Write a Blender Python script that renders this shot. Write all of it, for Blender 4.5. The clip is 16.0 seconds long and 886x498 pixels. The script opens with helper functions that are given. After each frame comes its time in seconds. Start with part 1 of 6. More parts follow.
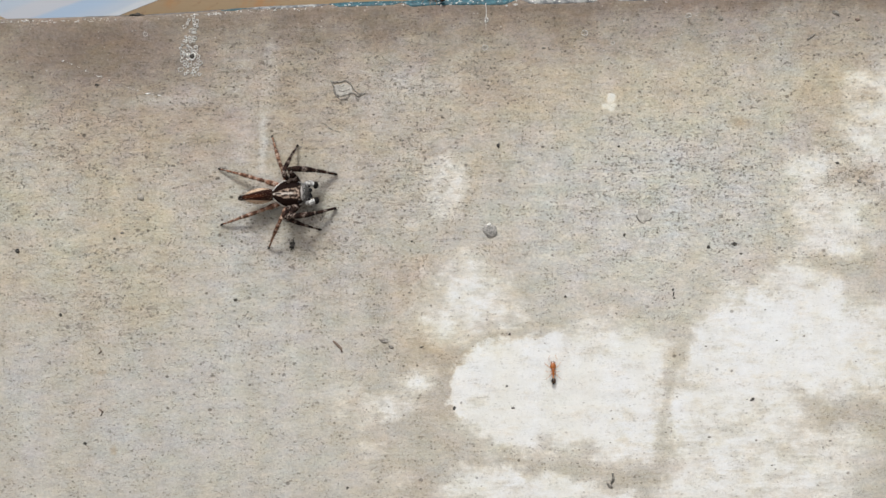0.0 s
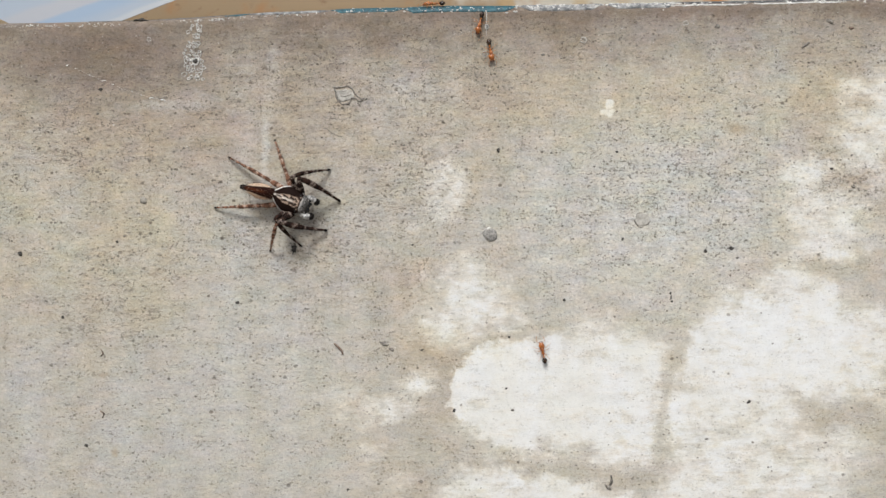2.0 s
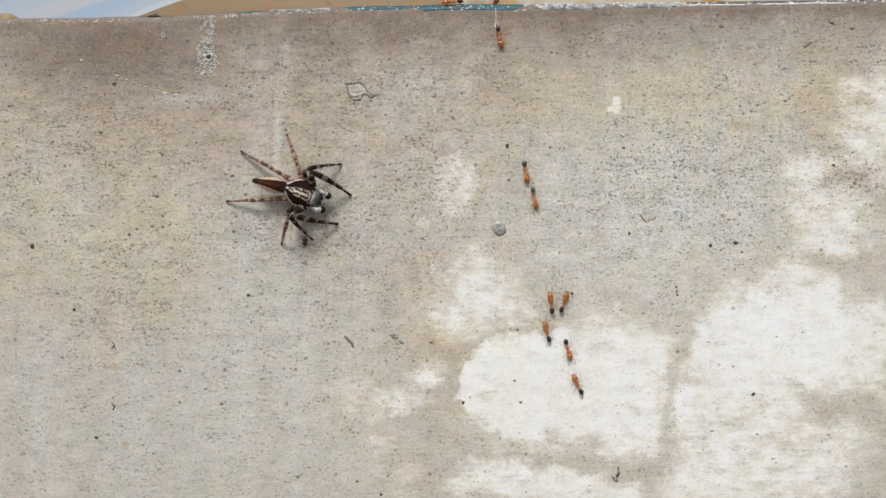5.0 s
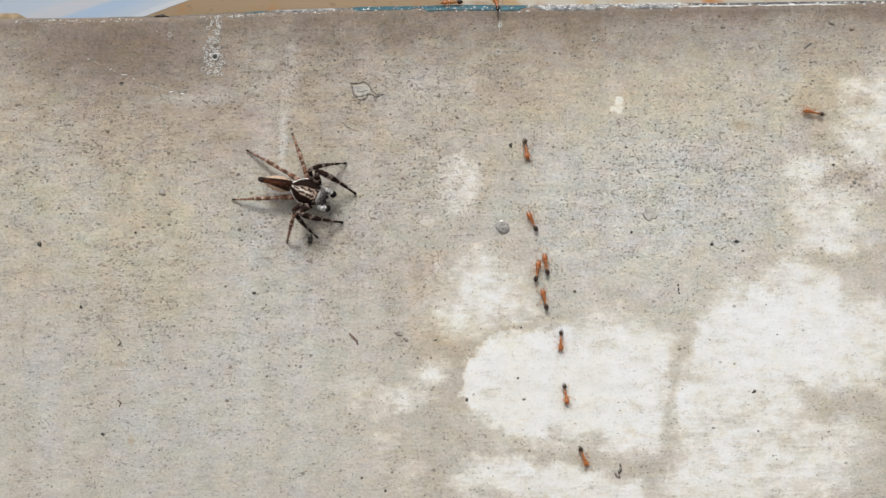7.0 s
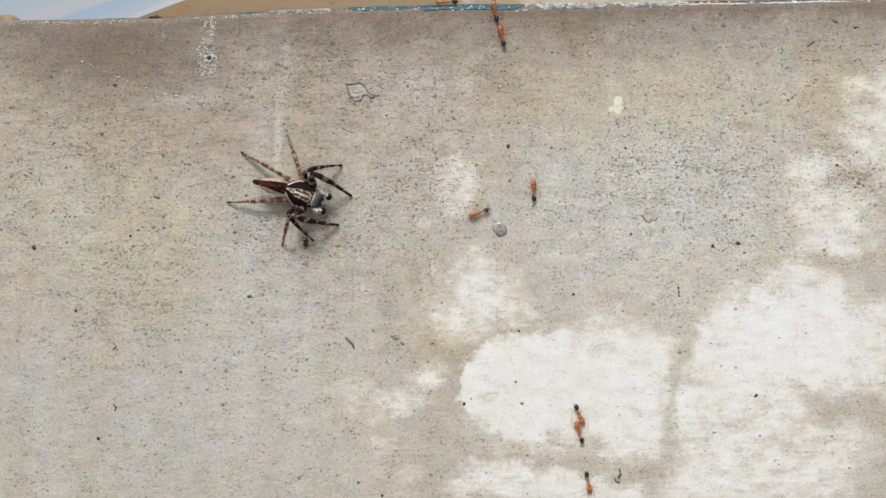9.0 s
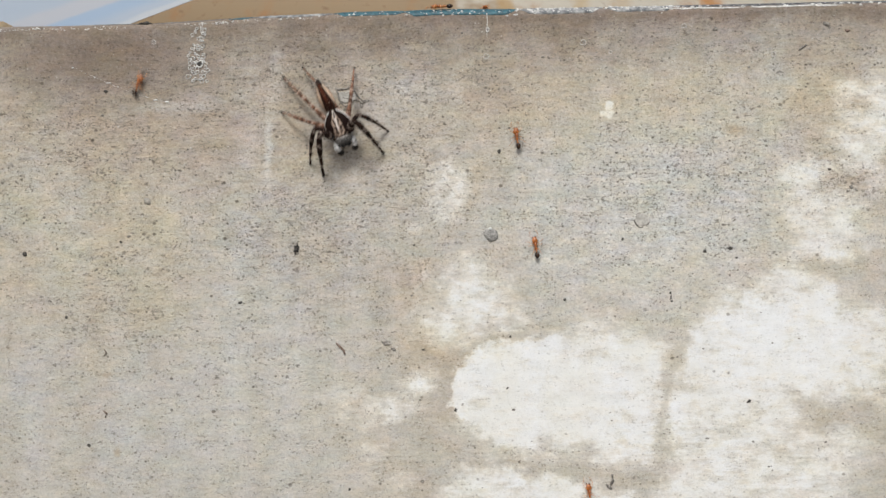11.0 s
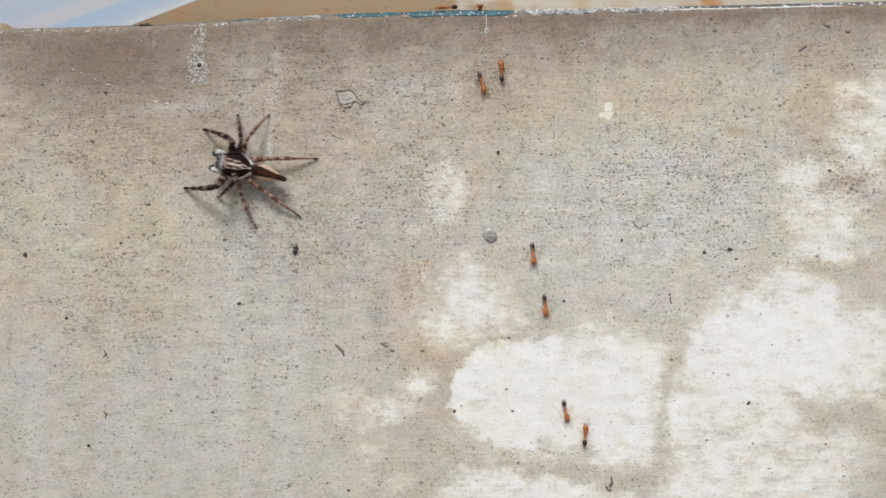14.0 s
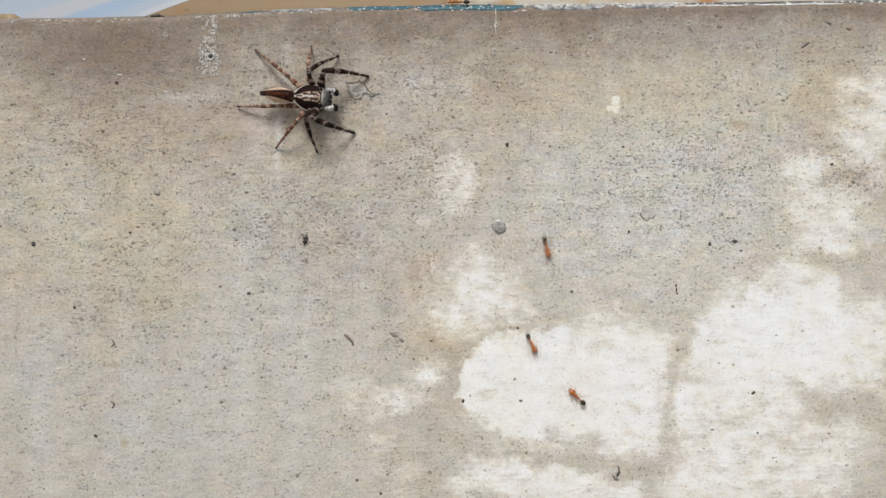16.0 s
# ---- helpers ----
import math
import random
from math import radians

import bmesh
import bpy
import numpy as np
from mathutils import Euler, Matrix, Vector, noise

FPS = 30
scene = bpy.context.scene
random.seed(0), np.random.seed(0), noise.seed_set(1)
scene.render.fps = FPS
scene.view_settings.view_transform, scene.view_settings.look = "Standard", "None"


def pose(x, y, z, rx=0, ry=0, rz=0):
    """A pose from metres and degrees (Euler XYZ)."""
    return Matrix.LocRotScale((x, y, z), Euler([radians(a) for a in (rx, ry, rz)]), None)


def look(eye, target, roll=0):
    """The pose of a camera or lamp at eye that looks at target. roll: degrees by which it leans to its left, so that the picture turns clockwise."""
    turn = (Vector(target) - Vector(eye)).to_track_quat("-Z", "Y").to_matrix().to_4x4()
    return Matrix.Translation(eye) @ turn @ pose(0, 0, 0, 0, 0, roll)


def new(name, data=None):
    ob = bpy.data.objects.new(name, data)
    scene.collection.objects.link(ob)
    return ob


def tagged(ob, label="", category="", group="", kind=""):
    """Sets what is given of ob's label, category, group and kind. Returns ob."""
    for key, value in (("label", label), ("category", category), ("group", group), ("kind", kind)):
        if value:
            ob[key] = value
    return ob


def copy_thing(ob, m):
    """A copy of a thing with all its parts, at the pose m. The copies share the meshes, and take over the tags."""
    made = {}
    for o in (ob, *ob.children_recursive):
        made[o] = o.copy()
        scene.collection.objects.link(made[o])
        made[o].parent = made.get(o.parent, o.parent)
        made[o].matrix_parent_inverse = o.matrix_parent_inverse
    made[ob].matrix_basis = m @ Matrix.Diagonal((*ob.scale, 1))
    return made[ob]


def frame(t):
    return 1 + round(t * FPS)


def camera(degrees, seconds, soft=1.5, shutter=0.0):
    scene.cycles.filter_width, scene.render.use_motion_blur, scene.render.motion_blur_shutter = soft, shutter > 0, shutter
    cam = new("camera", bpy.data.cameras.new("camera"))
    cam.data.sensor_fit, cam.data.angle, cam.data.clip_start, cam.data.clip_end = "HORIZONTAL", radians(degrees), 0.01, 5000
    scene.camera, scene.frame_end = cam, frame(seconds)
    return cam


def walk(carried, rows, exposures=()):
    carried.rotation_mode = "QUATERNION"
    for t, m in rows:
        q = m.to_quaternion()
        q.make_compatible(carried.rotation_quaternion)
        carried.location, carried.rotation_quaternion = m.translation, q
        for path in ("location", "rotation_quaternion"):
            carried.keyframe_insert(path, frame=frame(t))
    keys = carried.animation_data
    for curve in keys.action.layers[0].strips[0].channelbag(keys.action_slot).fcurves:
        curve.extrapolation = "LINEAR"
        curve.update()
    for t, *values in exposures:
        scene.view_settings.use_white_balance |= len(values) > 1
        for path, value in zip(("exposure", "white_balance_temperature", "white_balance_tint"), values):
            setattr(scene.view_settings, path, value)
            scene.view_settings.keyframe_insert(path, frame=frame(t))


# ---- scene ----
MM = 0.001
TOP = 0.4338          # height of the wall's upper edge
ROUND = 0.0014        # radius of that edge


# ---- camera and its way ----
def view(x, y, z, rx, ry, rz):
    """A pose that looks along +y at the wall, turned a little by rx, ry, rz degrees."""
    return Matrix.Translation((x, y, z)) @ pose(0, 0, 0, 90) @ pose(0, 0, 0, rx, ry, rz)


cam = camera(60, 16.0, soft=1.5, shutter=0.6)
EXPOSURE = 0.275
walk(cam, [
    (0, view(0.00434, -0.10254, 0.40322, -1.512, 1.318, -1.178)),
    (0.5, view(0.00263, -0.10336, 0.40170, -0.718, 0.627, -1.059)),
    (1, view(0.00326, -0.10373, 0.40263, -1.153, 0.983, -1.054)),
    (1.5, view(0.00285, -0.10404, 0.40238, -0.913, 0.812, -1.019)),
    (2, view(0.00344, -0.10365, 0.40274, -0.955, 0.844, -1.045)),
    (2.5, view(0.00297, -0.10409, 0.40298, -0.948, 0.552, -1.116)),
    (3, view(0.00351, -0.10405, 0.40303, -0.916, 0.740, -1.122)),
    (3.5, view(0.00288, -0.10426, 0.40244, -0.771, 0.587, -1.002)),
    (4, view(0.00183, -0.10438, 0.40121, -0.272, 0.278, -0.891)),
    (6.5, view(0.00049, -0.10601, 0.40012, -0.015, 0.092, -0.850)),
    (7, view(-0.00000, -0.10600, 0.39983, 0.084, -0.002, -0.800)),
    (7.5, view(-0.00118, -0.10643, 0.39901, 0.302, -0.229, -0.652)),
    (8, view(0.00009, -0.10522, 0.39963, 0.109, 0.056, -0.748)),
    (8.5, view(0.00069, -0.10518, 0.40002, 0.058, 0.333, -0.846)),
    (9, view(0.00160, -0.10480, 0.40078, -0.251, 0.624, -0.926)),
    (11.5, view(0.00327, -0.10444, 0.40114, 0.053, 0.858, -1.073)),
    (12, view(0.00320, -0.10446, 0.40177, -0.207, 0.806, -1.077)),
    (12.5, view(0.00300, -0.10480, 0.40166, -0.112, 0.794, -1.101)),
    (13, view(0.00268, -0.10493, 0.40113, -0.077, 0.812, -0.947)),
    (13.5, view(0.00346, -0.10430, 0.40167, -0.165, 0.893, -1.018)),
    (14, view(0.00402, -0.10444, 0.40105, 0.077, 1.200, -1.022)),
    (14.5, view(0.00313, -0.10445, 0.40150, -0.107, 0.829, -1.037)),
    (15, view(0.00172, -0.10517, 0.40030, 0.288, 0.413, -0.996)),
    (15.5, view(0.00084, -0.10513, 0.39874, 0.851, 0.083, -0.885)),
    (16, view(0.00070, -0.10532, 0.39826, 0.930, 0.100, -0.805)),
], exposures=[(0.0, EXPOSURE), (16.0, EXPOSURE)])

# ---- world and sun: a bright, thinly clouded sky ----
world = bpy.data.worlds.new("sky")
scene.world = world
world.use_nodes = True
sky = world.node_tree.nodes.new("ShaderNodeTexSky")
sky.sky_type = "NISHITA"
sky.sun_disc = False
sky.sun_elevation = radians(52)
sky.sun_rotation = radians(193)
sky.air_density, sky.dust_density, sky.ozone_density = 1.0, 4.0, 1.0
world.node_tree.links.new(sky.outputs[0], world.node_tree.nodes["Background"].inputs[0])
world.node_tree.nodes["Background"].inputs[1].default_value = 0.076
sun = new("sun", bpy.data.lights.new("sun", "SUN"))
sun.data.energy, sun.data.angle, sun.data.color = 2.5, radians(18), (0.975, 1.0, 0.99)
sun.matrix_world = look((-0.14, -0.60, 0.79), (0, 0, 0))


# ---- node helpers ----
class Nodes:
    """Short hand for building one material."""

    def __init__(self, name, rough=0.8, metal=0.0, spec=0.5):
        self.m = bpy.data.materials.new(name)
        self.m.use_nodes = True
        self.t = self.m.node_tree
        self.b = self.t.nodes["Principled BSDF"]
        self.b.inputs["Roughness"].default_value = rough
        self.b.inputs["Metallic"].default_value = metal
        self.b.inputs["Specular IOR Level"].default_value = spec

    def put(self, socket, value):
        if isinstance(value, bpy.types.NodeSocket):
            self.t.links.new(value, socket)
        elif isinstance(value, (tuple, list)) and len(value) == 3 and socket.type == "RGBA":
            socket.default_value = (*value, 1)
        else:
            socket.default_value = value

    def node(self, kind, **values):
        n = self.t.nodes.new("ShaderNode" + kind)
        for k, v in values.items():
            self.put(n.inputs[k.replace("_", " ")], v)
        return n

    def sum(self, op, a, b=0.0, c=0.0):
        n = self.t.nodes.new("ShaderNodeMath")
        n.operation = op
        for s, v in zip(n.inputs, (a, b, c)):
            self.put(s, v)
        return n.outputs[0]

    def vec(self, op, a, b=(0, 0, 0), c=(0, 0, 0)):
        n = self.t.nodes.new("ShaderNodeVectorMath")
        n.operation = op
        for s, v in zip(n.inputs, (a, b, c)):
            self.put(s, v)
        return n.outputs[1] if op in ("LENGTH", "DISTANCE") else n.outputs[0]

    def step(self, value, lo, hi, a=0.0, b=1.0):
        n = self.t.nodes.new("ShaderNodeMapRange")
        n.interpolation_type = "SMOOTHSTEP"
        for s, v in zip(n.inputs, (value, lo, hi, a, b)):
            self.put(s, v)
        return n.outputs[0]

    def mix(self, f, a, b, how="MIX"):
        n = self.t.nodes.new("ShaderNodeMix")
        n.data_type, n.blend_type = "RGBA", how
        self.put(n.inputs[0], f)
        self.put(n.inputs[6], a)
        self.put(n.inputs[7], b)
        return n.outputs[2]

    def coords(self):
        return self.t.nodes.new("ShaderNodeTexCoord").outputs["Object"]

    def noise(self, p, scale, detail=4.0, rough=0.55):
        return self.node("TexNoise", Vector=p, Scale=scale, Detail=detail, Roughness=rough).outputs["Fac"]

    def bump(self, height, strength=0.3, distance=0.0001):
        n = self.node("Bump", Height=height, Strength=strength, Distance=distance)
        self.t.links.new(n.outputs[0], self.b.inputs["Normal"])

    def colour(self, c):
        self.put(self.b.inputs["Base Color"], c)
        return self.m


def concrete(name):
    """Brushed, soiled concrete with pale lime patches; lengths in millimetres from the wall's middle height."""
    k = Nodes(name, 0.88, spec=0.25)
    p = k.vec("MULTIPLY_ADD", k.coords(), (1000, 1000, 1000), (0, 0, -400))

    def shift(at, scale, size, detail=4.0, rough=0.62):
        n = k.node("TexNoise", Vector=at, Scale=scale, Detail=detail, Roughness=rough).outputs["Color"]
        return k.vec("MULTIPLY", k.vec("SUBTRACT", n, (0.5, 0.5, 0.5)), size)

    broad = shift(p, 0.17, (7, 0, 7), 6.0)
    ragged = shift(p, 0.75, (3.0, 0, 2.8), 5.0, 0.70)
    brushed = shift(k.vec("MULTIPLY", p, (0.3, 1, 1.9)), 1.1, (1.5, 0, 0.5), 3.0)
    q = k.vec("ADD", k.vec("ADD", k.vec("ADD", p, broad), ragged), brushed)
    flat = k.vec("MULTIPLY", q, (1, 0, 1))
    straight = k.vec("MULTIPLY", k.vec("ADD", p, k.vec("MULTIPLY", ragged, (0.45, 0, 0.45))), (1, 0, 1))

    def patch(x, z, rx, rz, soft=0.25, much=1.0, at=flat):
        d = k.vec("LENGTH", k.vec("MULTIPLY", k.vec("SUBTRACT", at, (x, 0, z)), (1 / rx, 0, 1 / rz)))
        return k.step(d, 1 + 1.25 * soft, max(0.0, 1 - 1.25 * soft), 0.0, much)

    def spot(x, z, rx, rz, soft=0.7, much=1.0):
        return patch(x, z, rx, rz, soft, much, straight)

    def line(points, wide, soft, much=1.0, at=straight):
        """A soft band of that half width along a bent line."""
        near = None
        for (x, z), (u, w) in zip(points, points[1:]):
            a, d = Vector((x, 0, z)), Vector((u - x, 0, w - z))
            from_a = k.vec("SUBTRACT", at, tuple(a))
            n = k.t.nodes.new("ShaderNodeVectorMath")
            n.operation = "DOT_PRODUCT"
            k.put(n.inputs[0], from_a)
            k.put(n.inputs[1], tuple(d / d.length_squared))
            f = n.outputs["Value"]
            clamp = k.t.nodes.new("ShaderNodeClamp")
            k.put(clamp.inputs[0], f)
            along = k.vec("MULTIPLY", k.node("CombineXYZ", X=clamp.outputs[0], Y=0.0, Z=clamp.outputs[0]).outputs[0], tuple(d))
            far = k.vec("DISTANCE", from_a, along)
            near = far if near is None else k.sum("MINIMUM", near, far)
        return k.step(near, wide + soft, max(0.0, wide - soft), 0.0, much)

    def most(*parts):
        s = parts[0]
        for o in parts[1:]:
            s = k.sum("MAXIMUM", s, o)
        return s

    def less(s, hole):
        return k.sum("MULTIPLY", s, k.sum("SUBTRACT", 1.0, hole))

    xyz = k.node("SeparateXYZ", Vector=q)
    px, pz = xyz.outputs[0], xyz.outputs[2]
    big = k.noise(p, 0.035, 3.0)
    mid = k.noise(k.vec("MULTIPLY", p, (0.6, 1, 1.5)), 0.22, 5.0, 0.6)
    mottle = k.noise(k.vec("MULTIPLY", p, (0.7, 1, 1.15)), 0.42, 6.0, 0.68)
    frost = k.noise(k.vec("MULTIPLY", p, (0.35, 1, 1.5)), 1.1, 4.0, 0.62)

    # lime: how thickly it lies
    lime = most(
        # the patch in the middle
        patch(18.3, -18.5, 14.4, 7.9, 0.34), patch(10.7, -18.5, 8.6, 7.0, 0.10), patch(24.7, -14.9, 7.6, 6.0, 0.30, 0.92), patch(26.0, -22.1, 6.6, 7.2, 0.5, 0.96), patch(14.4, -23.0, 11.0, 4.4, 0.45), patch(14.2, -14.1, 5.5, 3.4, 0.2), patch(5.8, -18.4, 4.0, 4.6, 0.14),
        # the broad patch at the side, in front of a cream margin
        patch(48.6, -11.6, 9.6, 8.6, 0.22), patch(40.0, -14.4, 6.4, 7.6, 0.3, 0.93), patch(54.5, -13.9, 8.5, 7.4, 0.4, 0.86), patch(42.7, -8.1, 6.4, 4.6, 0.5, 0.72), patch(48.7, -6.3, 7.0, 4.4, 0.4, 0.8), patch(58.6, -11.7, 6.0, 6.6, 0.5, 0.78),
        patch(35.9, -21.2, 6.0, 6.0, 0.35, 0.9), patch(42.6, -22.8, 8.6, 6.0, 0.5, 0.82), patch(39.5, -29.6, 9.0, 7.6, 0.4, 0.80), patch(48.5, -29.7, 9.5, 6.6, 0.5, 0.74), patch(55.2, -27.5, 5.4, 4.0, 0.5, 0.72), patch(35.7, -33.3, 6.0, 6.0, 0.3, 0.8), patch(60.3, -19.3, 4.0, 3.2, 0.6, 0.66),
        # below the vein
        patch(7.8, -30.7, 5.6, 2.6, 0.4, 0.80), patch(14.6, -32.3, 8.5, 3.0, 0.35, 0.84), patch(23.7, -34.7, 6.0, 3.6, 0.4, 0.84), patch(4.0, -32.9, 3.0, 4.0, 0.6, 0.6),
        # smaller cream patches
        patch(5.4, -5.6, 5.6, 5.6, 0.5, 0.80), patch(2.6, -9.1, 5.2, 3.6, 0.6, 0.70), patch(9.0, -8.2, 3.6, 3.2, 0.5, 0.66), patch(5.4, -0.6, 3.4, 2.0, 0.8, 0.42),
        patch(-2.2, -17.5, 2.8, 1.9, 0.6, 0.70), patch(-5.7, -20.7, 3.6, 1.7, 0.6, 0.74), patch(-8.8, -22.0, 2.2, 1.4, 0.7, 0.5), patch(-8.5, -26.6, 3.0, 1.4, 0.8, 0.48), patch(-12.5, -19.3, 3.6, 3.0, 0.8, 0.46), patch(-5.9, -31.3, 4.0, 3.0, 0.9, 0.34),
        patch(2.2, 8.9, 3.2, 3.8, 0.6, 0.74), patch(2.6, 12.1, 2.8, 1.2, 0.7, 0.62), patch(-2.5, 3.8, 2.0, 1.4, 0.9, 0.36),
        patch(51.0, 10.1, 3.8, 2.6, 0.5, 0.84), patch(53.6, 5.2, 5.4, 5.0, 0.6, 0.80), patch(53.2, 0.2, 4.2, 3.0, 0.6, 0.9), patch(58.4, 15.1, 4.0, 5.6, 0.7, 0.72), patch(57.7, 21.1, 4.0, 1.8, 0.7, 0.70), patch(60.6, 18.0, 3.0, 6.0, 0.6, 0.78), patch(59.9, 9.9, 3.0, 4.0, 0.7, 0.5), patch(58.7, 2.5, 3.6, 3.6, 0.8, 0.5),
        spot(24.6, 20.2, 0.66, 0.62, 0.35, 1.0), spot(24.2, 19.2, 0.95, 0.55, 0.45, 0.95), spot(24.6, 18.8, 0.5, 0.6, 0.5, 0.9))
    # grey-brown veins and smudges that part the patches
    vein = most(
        line([(36.8, -3.1), (34.7, -9.0), (32.7, -13.5), (31.7, -19.6), (30.4, -25.6), (29.0, -32.5)], 0.3, 0.9, 0.40),
        line([(36.1, -3.8), (34.1, -10.5), (32.4, -15.0)], 0.7, 2.0, 0.30, flat),
        line([(30.7, -24.9), (29.1, -32.5), (28.6, -34.8)], 0.4, 1.7, 0.35, flat),
        line([(1.9, -23.7), (6.4, -26.1), (10.5, -28.0), (15.8, -29.2), (21.5, -29.5), (24.5, -30.7), (29.0, -30.2)], 0.25, 0.9, 0.40),
        line([(2.6, -24.9), (7.9, -26.5), (14.7, -29.4), (23.7, -30.5)], 0.5, 1.6, 0.28, flat),
        spot(15.6, -26.0, 1.6, 1.9, 0.8, 0.45), spot(13.2, -26.9, 2.2, 1.0, 0.8, 0.35), spot(5.4, -20.1, 1.4, 0.9, 0.8, 0.38), spot(24.1, -30.9, 1.6, 1.6, 0.8, 0.5),
        spot(34.6, -18.4, 1.6, 0.55, 0.7, 0.5), spot(26.5, -22.4, 0.8, 0.6, 0.7, 0.35), spot(25.5, -10.4, 3.0, 1.0, 0.9, 0.4), spot(15.0, -9.9, 1.8, 0.8, 0.9, 0.4),
        spot(51.5, -21.1, 2.0, 1.3, 0.8, 0.36), spot(56.0, -22.2, 4.0, 2.0, 0.9, 0.36), spot(59.4, -23.4, 2.4, 3.2, 0.8, 0.7), spot(38.8, -23.9, 3.4, 1.0, 0.9, 0.3), spot(59.3, -29.8, 2.4, 4.4, 0.8, 0.6), spot(47.8, -26.6, 5.0, 0.8, 0.9, 0.22),
        line([(50.8, -1.5), (53.9, -2.6), (57.6, -4.4), (62.0, -6.5)], 0.5, 1.7, 0.7), spot(59.5, -5.9, 3.2, 1.6, 0.9, 0.6), spot(50.9, -5.2, 3.0, 0.8, 0.9, 0.25), spot(46.3, -5.6, 2.0, 0.9, 0.9, 0.3),
        spot(56.2, 8.6, 2.4, 1.6, 0.9, 0.6), spot(-7.2, -21.6, 0.55, 0.5, 0.6, 0.6), spot(10.9, -8.6, 0.8, 1.6, 0.8, 0.4))
    lime = less(lime, vein)
    lime = k.sum("ADD", lime, k.sum("MULTIPLY", k.sum("SUBTRACT", mottle, 0.5), k.step(lime, 0.0, 0.5, 0.0, 1.7)))
    lime = k.sum("ADD", lime, k.sum("MULTIPLY", k.sum("SUBTRACT", frost, 0.5), k.step(lime, 0.0, 0.5, 0.0, 0.75)))
    thin, thick = k.step(lime, -0.05, 0.98), k.step(lime, 0.48, 1.10)

    # the old grey body, warmer where soiled
    tan = k.sum("ADD", k.step(big, 0.38, 0.66), k.sum("MULTIPLY", k.step(mid, 0.4, 0.7), 0.5))
    tan = k.sum("MULTIPLY", k.sum("MINIMUM", tan, 1.0), k.step(pz, -30.0, 4.0, 0.16, 0.5))
    tan = most(tan, patch(-27.39, 17.63, 20.0, 7.5, 0.8, 0.7), patch(18.72, 20.11, 24.0, 7.0, 0.8, 0.6), patch(-50.82, 17.17, 14.0, 6.0, 0.8, 0.8),
               patch(-0.2, -12.2, 6.5, 4.0, 0.8, 0.75), patch(-11.1, -23.5, 5.0, 8.0, 0.8, 0.45), patch(7.1, 11.8, 3.0, 1.6, 0.9, 0.6), patch(41.5, 16.6, 5.0, 2.0, 0.9, 0.5), patch(55.5, 12.2, 5.0, 4.0, 0.9, 0.55), patch(-45.5, -13.8, 2.4, 8.0, 0.9, 0.5), patch(48.0, 4.2, 2.2, 4.0, 0.9, 0.4))
    cool = most(patch(30.26, 8.23, 15.0, 8.0, 0.8, 0.85), patch(-23.85, -8.97, 10.0, 20.0, 0.7, 0.55), patch(-54.05, 9.41, 6.0, 9.0, 0.8, 0.5), patch(-33.4, -23.2, 18.0, 12.0, 0.8, 0.55), patch(-15.4, -11.2, 9.0, 12.0, 0.8, 0.5),
                patch(47.1, 24.3, 2.6, 3.4, 0.9, 0.75), patch(-2.8, 21.8, 3.6, 2.2, 0.9, 0.6), patch(-56.2, 12.5, 3.0, 4.0, 0.9, 0.5), patch(-56.5, -18.2, 3.0, 8.0, 0.9, 0.45))
    body = k.mix(tan, (0.460, 0.437, 0.394), (0.442, 0.366, 0.276))
    body = k.mix(cool, body, (0.452, 0.450, 0.428))
    clear = most(patch(31.72, 1.18, 20.0, 16.0, 0.8, 0.75), patch(-17.76, -19.98, 12.0, 12.0, 0.8, 0.3))
    body = k.mix(clear, body, (0.565, 0.556, 0.518))
    upright = k.noise(k.vec("MULTIPLY", p, (0.16, 1, 0.018)), 1.0, 4.0, 0.6)
    body = k.mix(k.step(upright, 0.36, 0.64, 0.0, 0.5), body, k.mix(1.0, body, (0.92, 0.885, 0.82), "MULTIPLY"))
    # darker brown upper left, and faintly where the spider first rests
    body = k.mix(most(patch(-29.72, 20.5, 20.0, 8.0, 0.8, 0.6), patch(-17.39, 6.55, 6.0, 6.0, 0.9, 0.2)), body, (0.33, 0.275, 0.225))
    # brown band that deepens unevenly towards the upper edge
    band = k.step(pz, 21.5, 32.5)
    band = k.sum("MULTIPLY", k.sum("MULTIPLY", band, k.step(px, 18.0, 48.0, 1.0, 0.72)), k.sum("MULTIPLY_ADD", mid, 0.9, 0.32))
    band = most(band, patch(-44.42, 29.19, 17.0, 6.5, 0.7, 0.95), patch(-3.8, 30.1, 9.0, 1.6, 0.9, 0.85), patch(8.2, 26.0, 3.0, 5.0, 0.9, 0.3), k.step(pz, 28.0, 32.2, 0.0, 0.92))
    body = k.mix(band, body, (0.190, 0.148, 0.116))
    # old run-off streaks
    streak = most(line([(-20.6, 27.9), (-21.3, 23.0), (-21.8, 18.1)], 0.5, 1.3, 0.26), line([(-21.8, 18.9), (-21.8, 15.5), (-22.2, 11.7)], 0.22, 0.75, 0.62), line([(-21.9, 24.5), (-22.3, 10.2)], 0.3, 0.7, 0.18),
                  spot(-23.7, 20.1, 3.0, 10.0, 0.8, 0.18), spot(-34.4, 21.2, 4.6, 0.7, 0.9, 0.34), spot(-30.5, 22.1, 3.0, 1.2, 0.9, 0.2), spot(-11.7, 16.2, 3.5, 0.5, 0.9, 0.16), spot(-2.8, 22.6, 2.0, 1.0, 0.8, 0.24),
                  line([(-18.1, -5.1), (-18.5, -14.2)], 0.2, 0.5, 0.22), line([(-28.5, -1.0), (-29.2, -26.3)], 2.0, 3.0, 0.14))
    body = k.mix(streak, body, (0.60, 0.59, 0.56))
